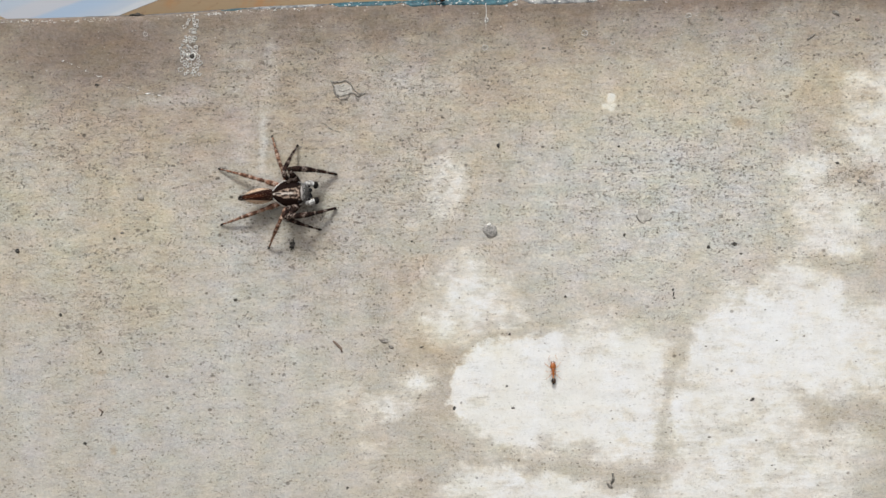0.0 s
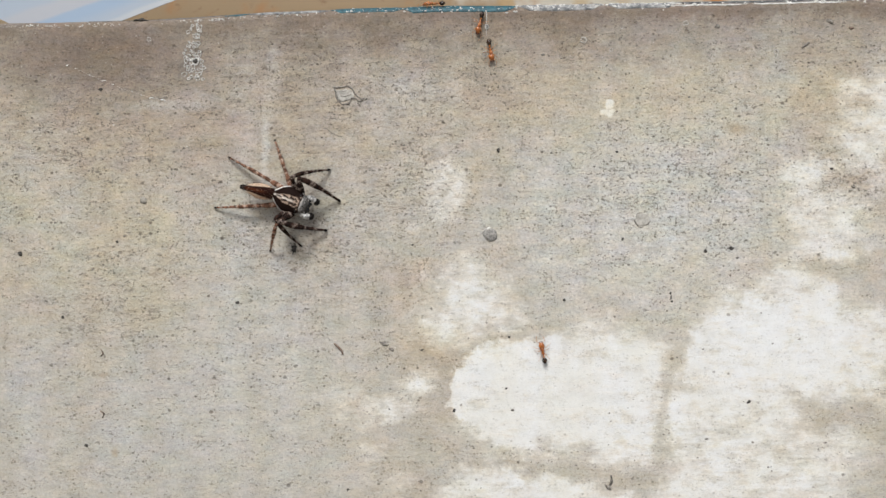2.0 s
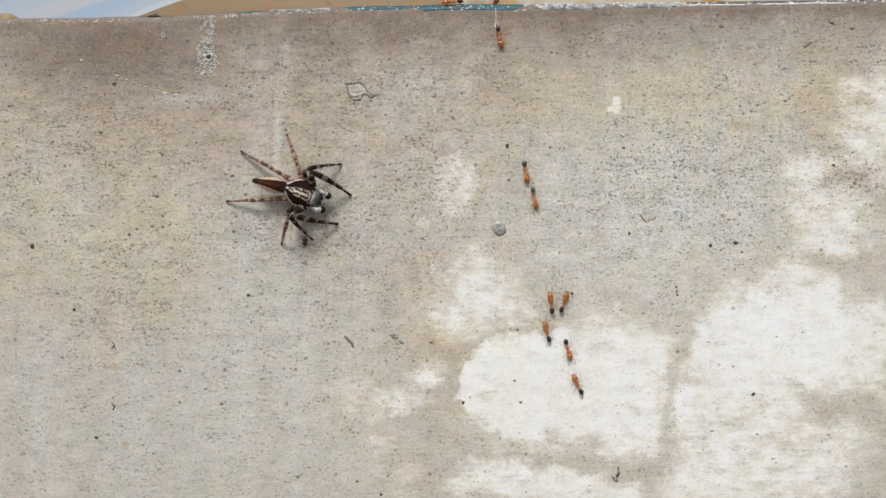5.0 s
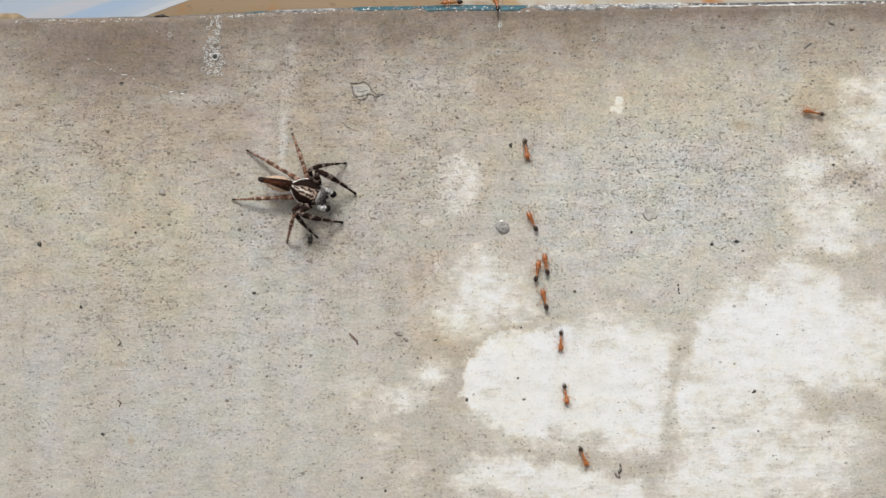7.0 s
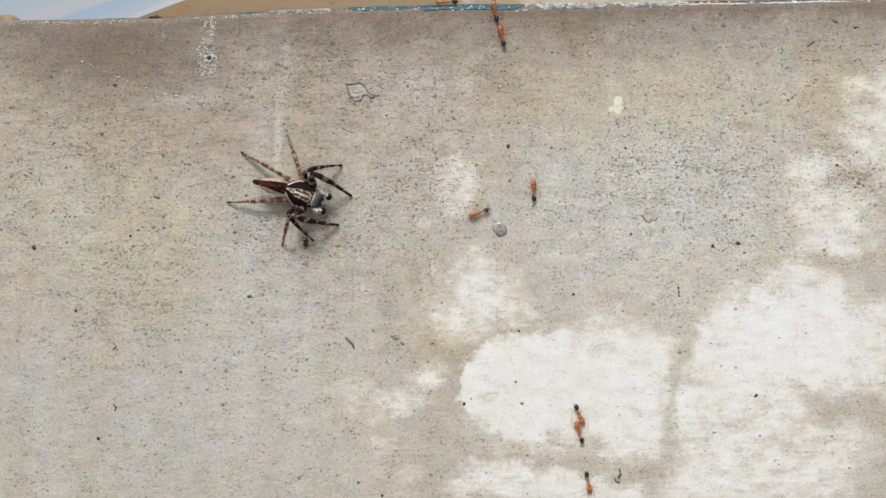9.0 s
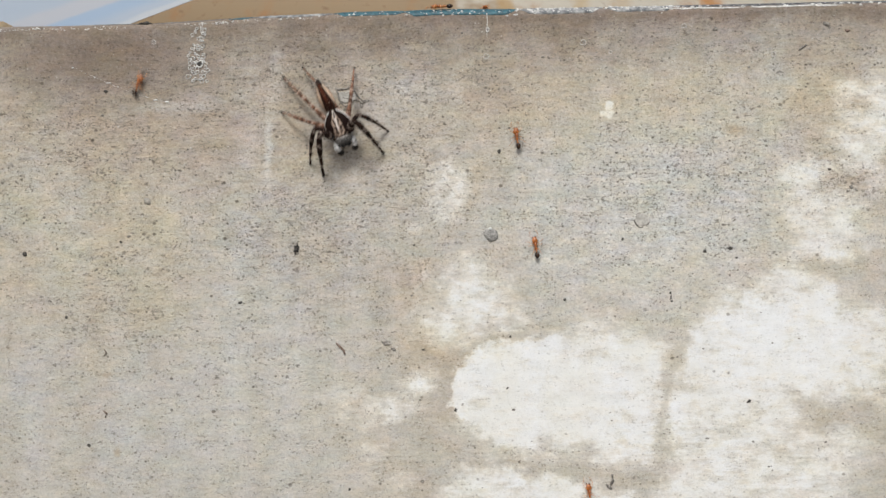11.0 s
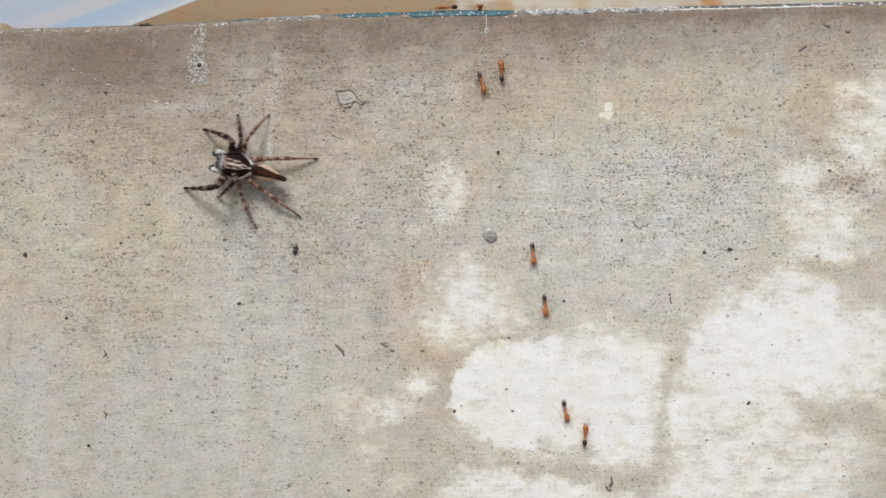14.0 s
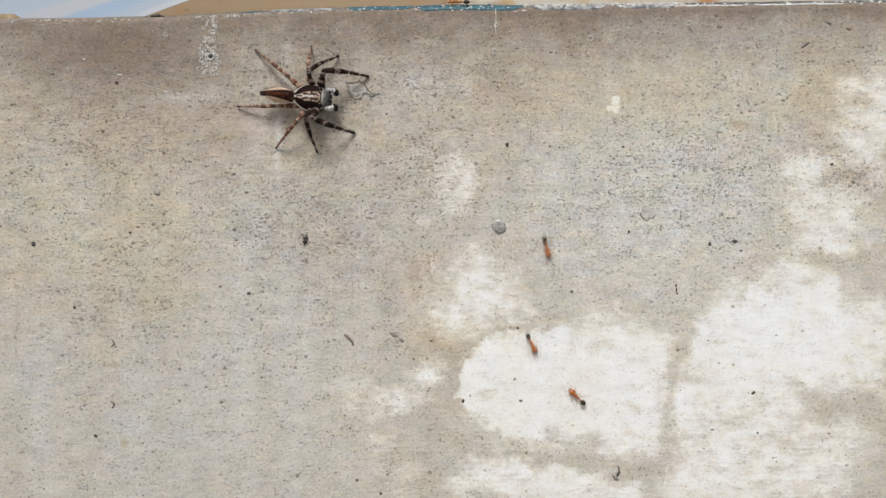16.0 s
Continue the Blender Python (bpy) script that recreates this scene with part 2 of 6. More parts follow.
    rust = most(spot(41.6, 16.3, 1.2, 0.7, 0.8, 0.5), spot(55.8, 8.1, 1.8, 1.0, 0.9, 0.4), spot(-43.5, -25.9, 0.4, 0.5, 0.8, 0.55), spot(-44.7, -15.3, 0.5, 0.3, 0.8, 0.4), spot(20.9, 29.0, 0.5, 0.5, 0.8, 0.25))
    body = k.mix(rust, body, (0.33, 0.225, 0.12))
    rim = k.sum("MULTIPLY", k.step(lime, 0.04, 0.2), k.step(lime, 0.42, 0.24))
    body = k.mix(k.sum("MULTIPLY", rim, k.step(mid, 0.35, 0.6, 0.05, 0.5)), body, k.mix(1.0, body, (0.88, 0.82, 0.74), "MULTIPLY"))
    col = k.mix(thin, body, k.mix(k.step(mid, 0.35, 0.62), (0.64, 0.612, 0.556), (0.67, 0.634, 0.555)))
    bleach = k.step(k.noise(k.vec("MULTIPLY", p, (0.13, 1, 0.06)), 1.0, 5.0, 0.62), 0.38, 0.62)
    col = k.mix(thick, col, k.mix(bleach, (0.702, 0.694, 0.660), (0.722, 0.726, 0.724)))
    dull = k.step(k.noise(k.vec("MULTIPLY", p, (0.7, 1, 1.2)), 0.33, 6.0, 0.7), 0.50, 0.70, 0.0, 0.26)
    col = k.mix(k.sum("MULTIPLY", dull, thin), col, (0.48, 0.46, 0.42))

    # brushed grain
    cover = k.sum("MINIMUM", k.sum("MULTIPLY_ADD", thick, 0.55, k.sum("MULTIPLY", thin, 0.42)), 1.0)
    calm = k.sum("MULTIPLY", k.sum("MULTIPLY_ADD", cover, -0.80, 1.0), k.step(pz, -14.0, 8.0, 0.76, 1.0))
    brush = k.noise(k.vec("MULTIPLY", p, (0.2, 1, 1.7)), 1.0, 4.0, 0.6)
    grain = k.noise(k.vec("MULTIPLY", p, (0.8, 1, 1.15)), 2.3, 3.0, 0.65)
    fine = k.noise(k.vec("MULTIPLY", p, (0.85, 1, 1.1)), 4.6, 2.0, 0.6)
    tone = k.sum("MULTIPLY_ADD", k.sum("SUBTRACT", brush, 0.5), k.sum("MULTIPLY", calm, 0.30), 1.0)
    tone = k.sum("MULTIPLY_ADD", k.sum("SUBTRACT", grain, 0.5), k.sum("MULTIPLY", calm, 0.85), tone)
    tone = k.sum("MULTIPLY_ADD", k.sum("SUBTRACT", fine, 0.5), k.sum("MULTIPLY", calm, 0.62), tone)
    tone = k.sum("MULTIPLY_ADD", k.sum("SUBTRACT", k.noise(k.vec("MULTIPLY", p, (0.7, 1, 1.1)), 0.5, 4.0, 0.65), 0.5), k.sum("MULTIPLY_ADD", calm, 0.66, 0.10), tone)
    col = k.mix(1.0, col, k.node("CombineXYZ", X=tone, Y=tone, Z=tone).outputs[0], "MULTIPLY")
    warmth = k.step(k.noise(k.vec("MULTIPLY", p, (0.55, 1, 1.3)), 0.75, 4.0, 0.65), 0.34, 0.66)
    col = k.mix(k.sum("MULTIPLY", calm, 0.75), col, k.mix(1.0, col, k.mix(warmth, (0.965, 1.0, 1.05), (1.035, 0.995, 0.93)), "MULTIPLY"))
    tint = k.node("TexNoise", Vector=k.vec("MULTIPLY", p, (0.75, 1, 1.2)), Scale=0.22, Detail=5.0, Roughness=0.6).outputs["Color"]
    tint = k.vec("MULTIPLY_ADD", k.vec("SUBTRACT", tint, (0.5, 0.5, 0.5)), (0.20, 0.10, 0.34), (1, 1, 1))
    col = k.mix(k.sum("MULTIPLY", calm, 0.85), col, k.mix(1.0, col, tint, "MULTIPLY"))
    olive = most(patch(-44.9, 2.3, 11.0, 7.0, 0.8, 0.5), patch(-39.0, -4.7, 7.0, 4.0, 0.8, 0.45), patch(33.4, 19.4, 16.0, 5.0, 0.8, 0.40), patch(48.2, 22.0, 9.0, 4.0, 0.8, 0.45), patch(-53.2, 7.9, 7.0, 4.0, 0.8, 0.4), patch(2.1, -11.5, 4.0, 2.0, 0.9, 0.3), patch(9.0, -10.9, 2.0, 1.6, 0.9, 0.3))
    col = k.mix(olive, col, k.mix(1.0, col, (1.03, 1.0, 0.84), "MULTIPLY"))

    # pits, scratches and pores
    where = k.step(k.noise(k.vec("MULTIPLY", p, (0.6, 1, 1.4)), 0.36, 4.0, 0.68), 0.42, 0.62, 0.0, 0.8)
    worn = most(patch(33.39, 8.97, 10.0, 7.0, 0.95, 0.55), patch(-0.56, 9.44, 5.0, 6.0, 0.7, 0.7), patch(-3.11, 22.76, 7.0, 3.0, 0.8, 0.5), patch(-17.15, 24.52, 20.0, 4.5, 0.8, 0.5),
                patch(55.25, 8.66, 6.0, 3.5, 0.8, 0.9), patch(-17.43, 3.43, 9.0, 5.0, 0.8, 0.6), patch(-47.72, 15.57, 9.0, 7.0, 0.8, 0.5), patch(-43.7, -6.1, 7.0, 5.0, 0.8, 0.6), patch(33.2, 8.2, 5.0, 1.8, 0.9, 0.6))
    where = k.sum("MINIMUM", k.sum("ADD", where, k.sum("MULTIPLY", worn, 0.85)), 1.35)
    jag = k.vec("ADD", p, shift(p, 4.0, (0.20, 0, 0.17), 2.0))

    def pitting(scale, least, big, deep, stretch, offset):
        c = k.node("TexVoronoi", Vector=k.vec("MULTIPLY_ADD", jag, (stretch, 0, 1), (offset, 0, offset * 0.7)), Scale=scale)
        own = k.node("SeparateXYZ", Vector=c.outputs["Color"])
        there = k.step(k.sum("MULTIPLY_ADD", where, 0.5, own.outputs[0]), least, least + 0.12)
        radius = k.sum("MULTIPLY_ADD", k.sum("POWER", own.outputs[1], 2.0), big, 0.10)
        hole = k.step(k.sum("SUBTRACT", c.outputs["Distance"], radius), 0.06, -0.10)
        return k.sum("MULTIPLY", k.sum("MULTIPLY", hole, there), k.sum("MULTIPLY_ADD", own.outputs[2], deep, 0.18))

    def specks(scale, wide, lo, hi, deep, dense=0.055):
        n = k.noise(k.vec("MULTIPLY", p, (wide, 1, 1.15)), scale, 3.0, 0.62)
        return k.step(k.sum("MULTIPLY_ADD", where, dense, n), lo, hi, 0.0, deep)

    dash = most(specks(1.5, 0.75, 0.645, 0.70, 0.62, 0.06), specks(2.7, 0.85, 0.628, 0.685, 0.66, 0.06), specks(4.2, 0.95, 0.628, 0.69, 0.52, 0.05),
                pitting(2.6, 0.80, 0.26, 0.68, 0.85, 1.3), pitting(1.7, 0.94, 0.18, 0.72, 0.85, 5.3), pitting(0.8, 1.06, 0.12, 0.72, 0.9, 2.7))
    dash = k.sum("MULTIPLY", dash, k.sum("MULTIPLY_ADD", calm, 0.90, 0.10))
    scratch = k.noise(k.vec("MULTIPLY", p, (0.13, 1, 3.2)), 1.5, 2.0, 0.5)
    dash = k.sum("MAXIMUM", dash, k.sum("MULTIPLY", k.step(scratch, 0.64, 0.74), k.sum("MULTIPLY", k.sum("MULTIPLY", calm, where), 0.26)))
    scrape = k.noise(k.vec("MULTIPLY", p, (0.5, 1, 1.3)), 1.1, 3.0, 0.66)
    scrape = k.step(k.sum("MULTIPLY_ADD", k.sum("MINIMUM", k.sum("ADD", worn, k.sum("MULTIPLY", where, 0.4)), 1.0), 0.06, scrape), 0.60, 0.70)
    dash = k.sum("MAXIMUM", dash, k.sum("MULTIPLY", scrape, k.sum("MULTIPLY", k.sum("MULTIPLY_ADD", calm, 0.85, 0.15), 0.24)))
    cell = k.node("TexVoronoi", Vector=k.vec("MULTIPLY_ADD", jag, (0.85, 0, 1), (3.0, 0, 1.0)), Scale=0.62)
    size = k.sum("POWER", k.node("SeparateXYZ", Vector=cell.outputs["Color"]).outputs[0], 4.0)
    pore = k.step(k.sum("SUBTRACT", cell.outputs["Distance"], k.sum("MULTIPLY_ADD", size, 0.15, -0.03)), 0.05, 0.0)
    pore = k.sum("MULTIPLY", pore, k.sum("MULTIPLY_ADD", cover, -0.25, 0.70))
    flecks = k.step(k.noise(k.vec("MULTIPLY", p, (0.75, 1, 1.2)), 1.9, 3.0, 0.6), 0.58, 0.72)
    dark = most(dash, pore, k.sum("MULTIPLY", k.sum("MULTIPLY", flecks, k.step(mid, 0.34, 0.6, 0.25, 1.0)), k.sum("MULTIPLY", cover, 0.42)))
    col = k.mix(dark, col, (0.098, 0.080, 0.064))
    glint = k.step(k.noise(p, 2.6, 2.0, 0.4), 0.68, 0.76)
    col = k.mix(k.sum("MULTIPLY", glint, 0.45), col, (0.70, 0.69, 0.66))
    lumps = k.step(k.noise(k.vec("MULTIPLY", p, (0.9, 1, 1.2)), 1.5, 3.0, 0.62), 0.3, 0.7)
    lumps = k.sum("MULTIPLY", lumps, k.sum("MULTIPLY_ADD", where, 0.9, 0.75))
    relief = k.sum("SUBTRACT", k.sum("MULTIPLY_ADD", lumps, 0.24, k.sum("MULTIPLY_ADD", grain, 0.42, k.sum("MULTIPLY", fine, 0.34))), k.sum("MULTIPLY", dark, 3.0))
    k.bump(k.sum("MULTIPLY", relief, k.sum("MULTIPLY_ADD", cover, -0.75, 1.0)), 0.42, 0.00024)
    return k.colour(col)


def mottled(name, a, b, scale, rough=0.7, relief=0.2, metal=0.0, spec=0.4, detail=5.0, depth=0.0001):
    """Two tones of one stuff, blended by a fine noise, with slight relief."""
    k = Nodes(name, rough, metal, spec)
    p = k.coords()
    n = k.noise(p, scale, detail, 0.62)
    k.bump(n, relief, depth)
    return k.colour(k.mix(k.step(n, 0.36, 0.64), a, b))


def carapace_skin():
    """Black side bands, a pale middle band with dark brackets, a white hem and a grey eye field."""
    k = Nodes("carapace_skin", 0.65, spec=0.05)
    p = k.vec("MULTIPLY", k.coords(), (1000, 1000, 1000))
    hair = k.noise(k.vec("MULTIPLY", p, (1, 2.4, 1)), 5.0, 4.0, 0.7)
    wob = k.node("TexNoise", Vector=p, Scale=2.2, Detail=3.0).outputs["Color"]
    bent = k.vec("ADD", p, k.vec("MULTIPLY", k.vec("SUBTRACT", wob, (0.5, 0.5, 0.5)), (0.5, 0.34, 0)))
    s = k.node("SeparateXYZ", Vector=bent)
    x, y, z = s.outputs[0], k.sum("ABSOLUTE", s.outputs[1]), k.node("SeparateXYZ", Vector=p).outputs[2]

    def bar(x0, y0, x1, y1, wide):
        """A short dark hair line, mirrored on both sides."""
        dx, dy = x1 - x0, y1 - y0
        l = dx * dx + dy * dy
        f = k.sum("ADD", k.sum("MULTIPLY", k.sum("SUBTRACT", x, x0), dx / l), k.sum("MULTIPLY", k.sum("SUBTRACT", y, y0), dy / l))
        f = k.sum("MINIMUM", k.sum("MAXIMUM", f, 0.0), 1.0)
        ox = k.sum("SUBTRACT", k.sum("SUBTRACT", x, x0), k.sum("MULTIPLY", f, dx))
        oy = k.sum("SUBTRACT", k.sum("SUBTRACT", y, y0), k.sum("MULTIPLY", f, dy))
        return k.step(k.sum("SQRT", k.sum("ADD", k.sum("MULTIPLY", ox, ox), k.sum("MULTIPLY", oy, oy))), wide * 1.5, wide * 0.5)

    col = k.mix(hair, (0.004, 0.002, 0.002), (0.02, 0.010, 0.007))
    half = k.sum("ADD", k.step(x, -2.2, -0.2, 0.08, 0.62), k.step(x, 0.3, 1.7, 0.0, 0.36))
    pale = k.step(k.sum("SUBTRACT", y, half), 0.10, -0.06)
    band = k.mix(k.step(hair, 0.35, 0.65), (0.17, 0.10, 0.07), (0.50, 0.39, 0.31))
    band = k.mix(k.sum("MULTIPLY", k.step(y, 0.22, 0.08), k.step(x, 1.0, 0.2, 0.0, 0.8)), band, (0.64, 0.58, 0.52))
    marks = bar(-0.9, 0.34, -0.25, 0.20, 0.12)
    for m in (bar(0.05, 0.22, 0.12, 0.56, 0.11), bar(0.15, 0.34, 0.62, 0.30, 0.14), bar(0.72, 0.50, 1.0, 0.16, 0.11), bar(1.0, 0.80, 1.4, 0.5, 0.13), bar(1.38, 0.0, 1.46, 1.3, 0.10), bar(-1.9, 0.0, -1.1, 0.0, 0.10)):
        marks = k.sum("MAXIMUM", marks, m)
    band = k.mix(k.sum("MULTIPLY", marks, k.step(hair, 0.25, 0.5, 0.55, 0.95)), band, (0.012, 0.008, 0.007))
    col = k.mix(pale, col, band)
    front = k.step(x, 1.45, 1.62)
    col = k.mix(front, col, k.mix(k.step(hair, 0.42, 0.6), (0.02, 0.018, 0.017), (0.30, 0.29, 0.28)))
    brow = k.sum("MULTIPLY", k.step(k.sum("ABSOLUTE", k.sum("SUBTRACT", x, 1.58)), 0.12, 0.05), k.step(y, 1.0, 0.8))
    col = k.mix(k.sum("MULTIPLY", brow, 0.7), col, (0.55, 0.52, 0.49))
    wave = k.sum("MULTIPLY_ADD", k.sum("SUBTRACT", hair, 0.5), 0.4, z)
    hem = k.sum("MULTIPLY", k.step(wave, 0.50, 0.38), k.step(wave, -0.5, -0.3))
    col = k.mix(k.sum("MULTIPLY", k.sum("MULTIPLY", hem, k.step(x, 1.7, 1.1, 0.1, 0.92)), k.sum("MAXIMUM", k.step(y, 0.35, 0.6), k.step(x, -2.2, -1.9))), col, (0.76, 0.73, 0.69))
    k.bump(hair, 0.5, 0.00006)
    return k.colour(col)


def abdomen_skin():
    """A dark stripe with a rusty keel down the back between cream flanks."""
    k = Nodes("abdomen_skin", 0.65, spec=0.06)
    p = k.vec("MULTIPLY", k.coords(), (1000, 1000, 1000))
    x, y, z = k.node("SeparateXYZ", Vector=p).outputs
    hair = k.noise(k.vec("MULTIPLY", p, (1, 2.6, 1)), 4.5, 4.0, 0.7)
    side = k.sum("ABSOLUTE", k.sum("MULTIPLY_ADD", k.sum("SUBTRACT", hair, 0.5), 0.22, y))
    stripe = k.step(k.sum("SUBTRACT", side, k.step(x, -4.5, -0.4, 0.32, 0.74)), 0.09, -0.05)
    flank = k.mix(k.step(hair, 0.35, 0.65), (0.38, 0.23, 0.14), (0.62, 0.50, 0.385))
    flank = k.mix(k.step(z, -0.15, -0.55), flank, (0.40, 0.31, 0.23))
    top = k.mix(hair, (0.005, 0.002, 0.0015), (0.034, 0.011, 0.006))
    keel = k.sum("MULTIPLY", k.step(side, 0.26, 0.08), k.step(x, -1.0, -2.2))
    top = k.mix(k.sum("MULTIPLY", keel, 0.5), top, (0.11, 0.032, 0.013))
    col = k.mix(stripe, flank, top)
    neck = k.step(x, -0.6, -0.15)
    col = k.mix(k.sum("MAXIMUM", k.step(x, -3.9, -4.5), k.sum("MULTIPLY", neck, 0.85)), col, (0.02, 0.012, 0.010))
    k.bump(hair, 0.5, 0.00006)
    return k.colour(col)


def leg_skin(name, base, light, dark, bands, tips=(0.52, 0.44, 0.36)):
    """Ringed, hairy leg; x runs from the joint outwards."""
    k = Nodes(name, 0.65, spec=0.06)
    p = k.vec("MULTIPLY", k.coords(), (1000, 1000, 1000))
    s = k.node("SeparateXYZ", Vector=p)
    x, y = s.outputs[0], s.outputs[1]
    hair = k.noise(k.vec("MULTIPLY", p, (0.8, 3, 3)), 4.0, 4.0, 0.7)
    own = k.t.nodes.new("ShaderNodeObjectInfo").outputs["Random"]
    slow = k.noise(k.vec("MULTIPLY_ADD", p, (1.1, 0.4, 0.4), k.vec("MULTIPLY", k.node("CombineXYZ", X=own, Y=own, Z=own).outputs[0], (40, 9, 5))), 1.0, 3.0, 0.6)
    ring = k.sum("SINE", k.sum("MULTIPLY_ADD", x, bands, k.sum("MULTIPLY_ADD", slow, 16.0, k.sum("MULTIPLY", hair, 3.0))))
    col = k.mix(k.step(hair, 0.35, 0.65), base, light)
    col = k.mix(k.sum("MULTIPLY", k.step(ring, 0.0, 0.8), k.step(hair, 0.3, 0.62, 0.25, 0.85)), col, dark)
    pale = k.step(k.sum("SINE", k.sum("MULTIPLY_ADD", x, bands * 0.9, k.sum("MULTIPLY_ADD", slow, 9.0, 2.4))), 0.5, 0.9)
    col = k.mix(k.sum("MULTIPLY", k.sum("MULTIPLY", pale, k.step(hair, 0.4, 0.6)), 0.75), col, tips)
    k.bump(hair, 0.5, 0.00005)
    return k.colour(col)


def sheet_paint():
    """Cream paint on sheet metal, tan with age, with rust spots."""
    k = Nodes("rusted_cream_paint", 0.55, spec=0.4)
    p = k.vec("MULTIPLY", k.coords(), (1000, 1000, 1000))
    n = k.noise(p, 0.12, 3.0, 0.5)
    s = k.node("SeparateXYZ", Vector=p)
    tan = k.step(k.sum("MULTIPLY_ADD", n, 60.0, s.outputs[0]), 48.0, 35.0)
    col = k.mix(tan, (0.50, 0.46, 0.385), (0.292, 0.206, 0.116))
    wave = k.sum("MULTIPLY_ADD", k.noise(k.vec("MULTIPLY", p, (1, 0, 0.5)), 0.35, 2.0), 5.0, k.sum("ADD", s.outputs[0], -2.5))
    for at, wide, much, hue in ((14.0, 2.6, 0.65, (0.40, 0.25, 0.09)), (28.5, 2.6, 0.5, (0.42, 0.27, 0.10)), (36.5, 2.4, 0.4, (0.40, 0.26, 0.12)), (53.5, 3.2, 0.85, (0.42, 0.18, 0.04))):
        far = k.sum("ABSOLUTE", k.sum("SUBTRACT", wave, at))
        col = k.mix(k.step(far, wide, 0.3, 0.0, much), col, hue)
    spots = k.noise(k.vec("MULTIPLY", p, (1, 0, 0.6)), 0.17, 4.0, 0.6)
    col = k.mix(k.sum("MULTIPLY", k.step(spots, 0.5, 0.78), 0.6), col, (0.34, 0.15, 0.045))
    pits = k.noise(k.vec("MULTIPLY", p, (1, 0, 0.8)), 0.5, 2.0, 0.45)
    col = k.mix(k.sum("MULTIPLY", k.step(pits, 0.60, 0.78), 0.5), col, (0.15, 0.065, 0.028))
    return k.colour(col)


def plastic():
    """Milky plastic with slanting blue and white bands."""
    k = Nodes("blue_white_plastic", 0.5, spec=0.3)
    p = k.vec("MULTIPLY_ADD", k.coords(), (1000, 1000, 1000), (0, 0, -1000 * TOP))
    x = k.node("SeparateXYZ", Vector=p)
    n = k.noise(k.vec("MULTIPLY", p, (0.5, 1, 1.2)), 0.25, 3.0, 0.5)
    s = k.sum("MULTIPLY_ADD", x.outputs[2], -2.3, k.sum("MULTIPLY_ADD", n, 3.0, k.sum("ADD", x.outputs[0], -1.5)))
    white, blue, pale = (0.285, 0.295, 0.32), (0.205, 0.27, 0.355), (0.245, 0.285, 0.335)
    c = k.mix(k.step(s, -75.5, -72.0), pale, white)
    c = k.mix(k.step(s, -67.5, -65.5), c, blue)
    c = k.mix(k.step(s, -63.0, -57.0), c, pale)
    c = k.mix(k.step(s, -57.0, -55.2), c, (0.31, 0.325, 0.345))
    return k.colour(c)


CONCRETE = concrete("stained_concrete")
GROUND = mottled("paving", (0.24, 0.225, 0.2), (0.34, 0.32, 0.29), 9.0, 0.9, 0.3, depth=0.002)
TEAL = mottled("teal_paint", (0.012, 0.05, 0.066), (0.032, 0.12, 0.15), 1900.0, 0.55, 0.4)
GREYPAINT = mottled("grey_paint_film", (0.09, 0.095, 0.10), (0.34, 0.34, 0.33), 900.0, 0.6, 0.4)
SLATE = mottled("slate_paint", (0.05, 0.052, 0.055), (0.15, 0.15, 0.15), 1500.0, 0.6, 0.4)
WHITE = mottled("white_paint", (0.42, 0.41, 0.39), (0.72, 0.71, 0.68), 2400.0, 0.7, 0.4)
SHEET = sheet_paint()
CARD = mottled("tan_card", (0.30, 0.22, 0.13), (0.42, 0.32, 0.20), 900.0, 0.85, 0.3)
PLASTIC = plastic()
LIME = mottled("lime_crust", (0.42, 0.41, 0.39), (0.80, 0.79, 0.76), 3500.0, 0.85, 0.5)
SOOT = mottled("black_grit", (0.02, 0.018, 0.016), (0.075, 0.068, 0.06), 2500.0, 0.8, 0.5)
GRIT = mottled("grey_grit", (0.11, 0.098, 0.085), (0.32, 0.295, 0.26), 3200.0, 0.85, 0.5)
DULL = mottled("dull_cement", (0.25, 0.23, 0.195), (0.37, 0.345, 0.30), 2600.0, 0.85, 0.5)
STONE = mottled("grey_pebble", (0.16, 0.155, 0.145), (0.36, 0.345, 0.32), 3500.0, 0.5, 0.5)
FLAKE = mottled("pale_scale", (0.36, 0.345, 0.32), (0.56, 0.54, 0.51), 2600.0, 0.8, 0.4)
SKIN = mottled("cement_skin", (0.31, 0.295, 0.265), (0.50, 0.475, 0.43), 1500.0, 0.85, 0.6)
HUSK = mottled("brown_husk", (0.12, 0.08, 0.06), (0.26, 0.19, 0.15), 2500.0, 0.7, 0.4)
SILK = mottled("white_silk", (0.75, 0.75, 0.74), (0.86, 0.86, 0.85), 2500.0, 0.5, 0.2)
CARAPACE = carapace_skin()
ABDOMEN = abdomen_skin()
HIND = leg_skin("ringed_brown_leg", (0.125, 0.055, 0.036), (0.34, 0.19, 0.125), (0.018, 0.010, 0.008), 6.0, (0.56, 0.47, 0.39))
FORE = leg_skin("dark_ringed_leg", (0.006, 0.004, 0.0035), (0.06, 0.032, 0.024), (0.004, 0.003, 0.003), 4.5, (0.42, 0.34, 0.29))
BLACK = mottled("black_hair", (0.006, 0.005, 0.005), (0.025, 0.021, 0.019), 4000.0, 0.65, 0.5, spec=0.1, depth=0.00005)
HAIR = mottled("brown_hair", (0.05, 0.03, 0.022), (0.26, 0.18, 0.13), 3000.0, 0.6, 0.3, spec=0.1, depth=0.00003)
HOAR = mottled("white_hair", (0.22, 0.21, 0.20), (0.80, 0.79, 0.77), 3200.0, 0.75, 0.6, depth=0.00005)
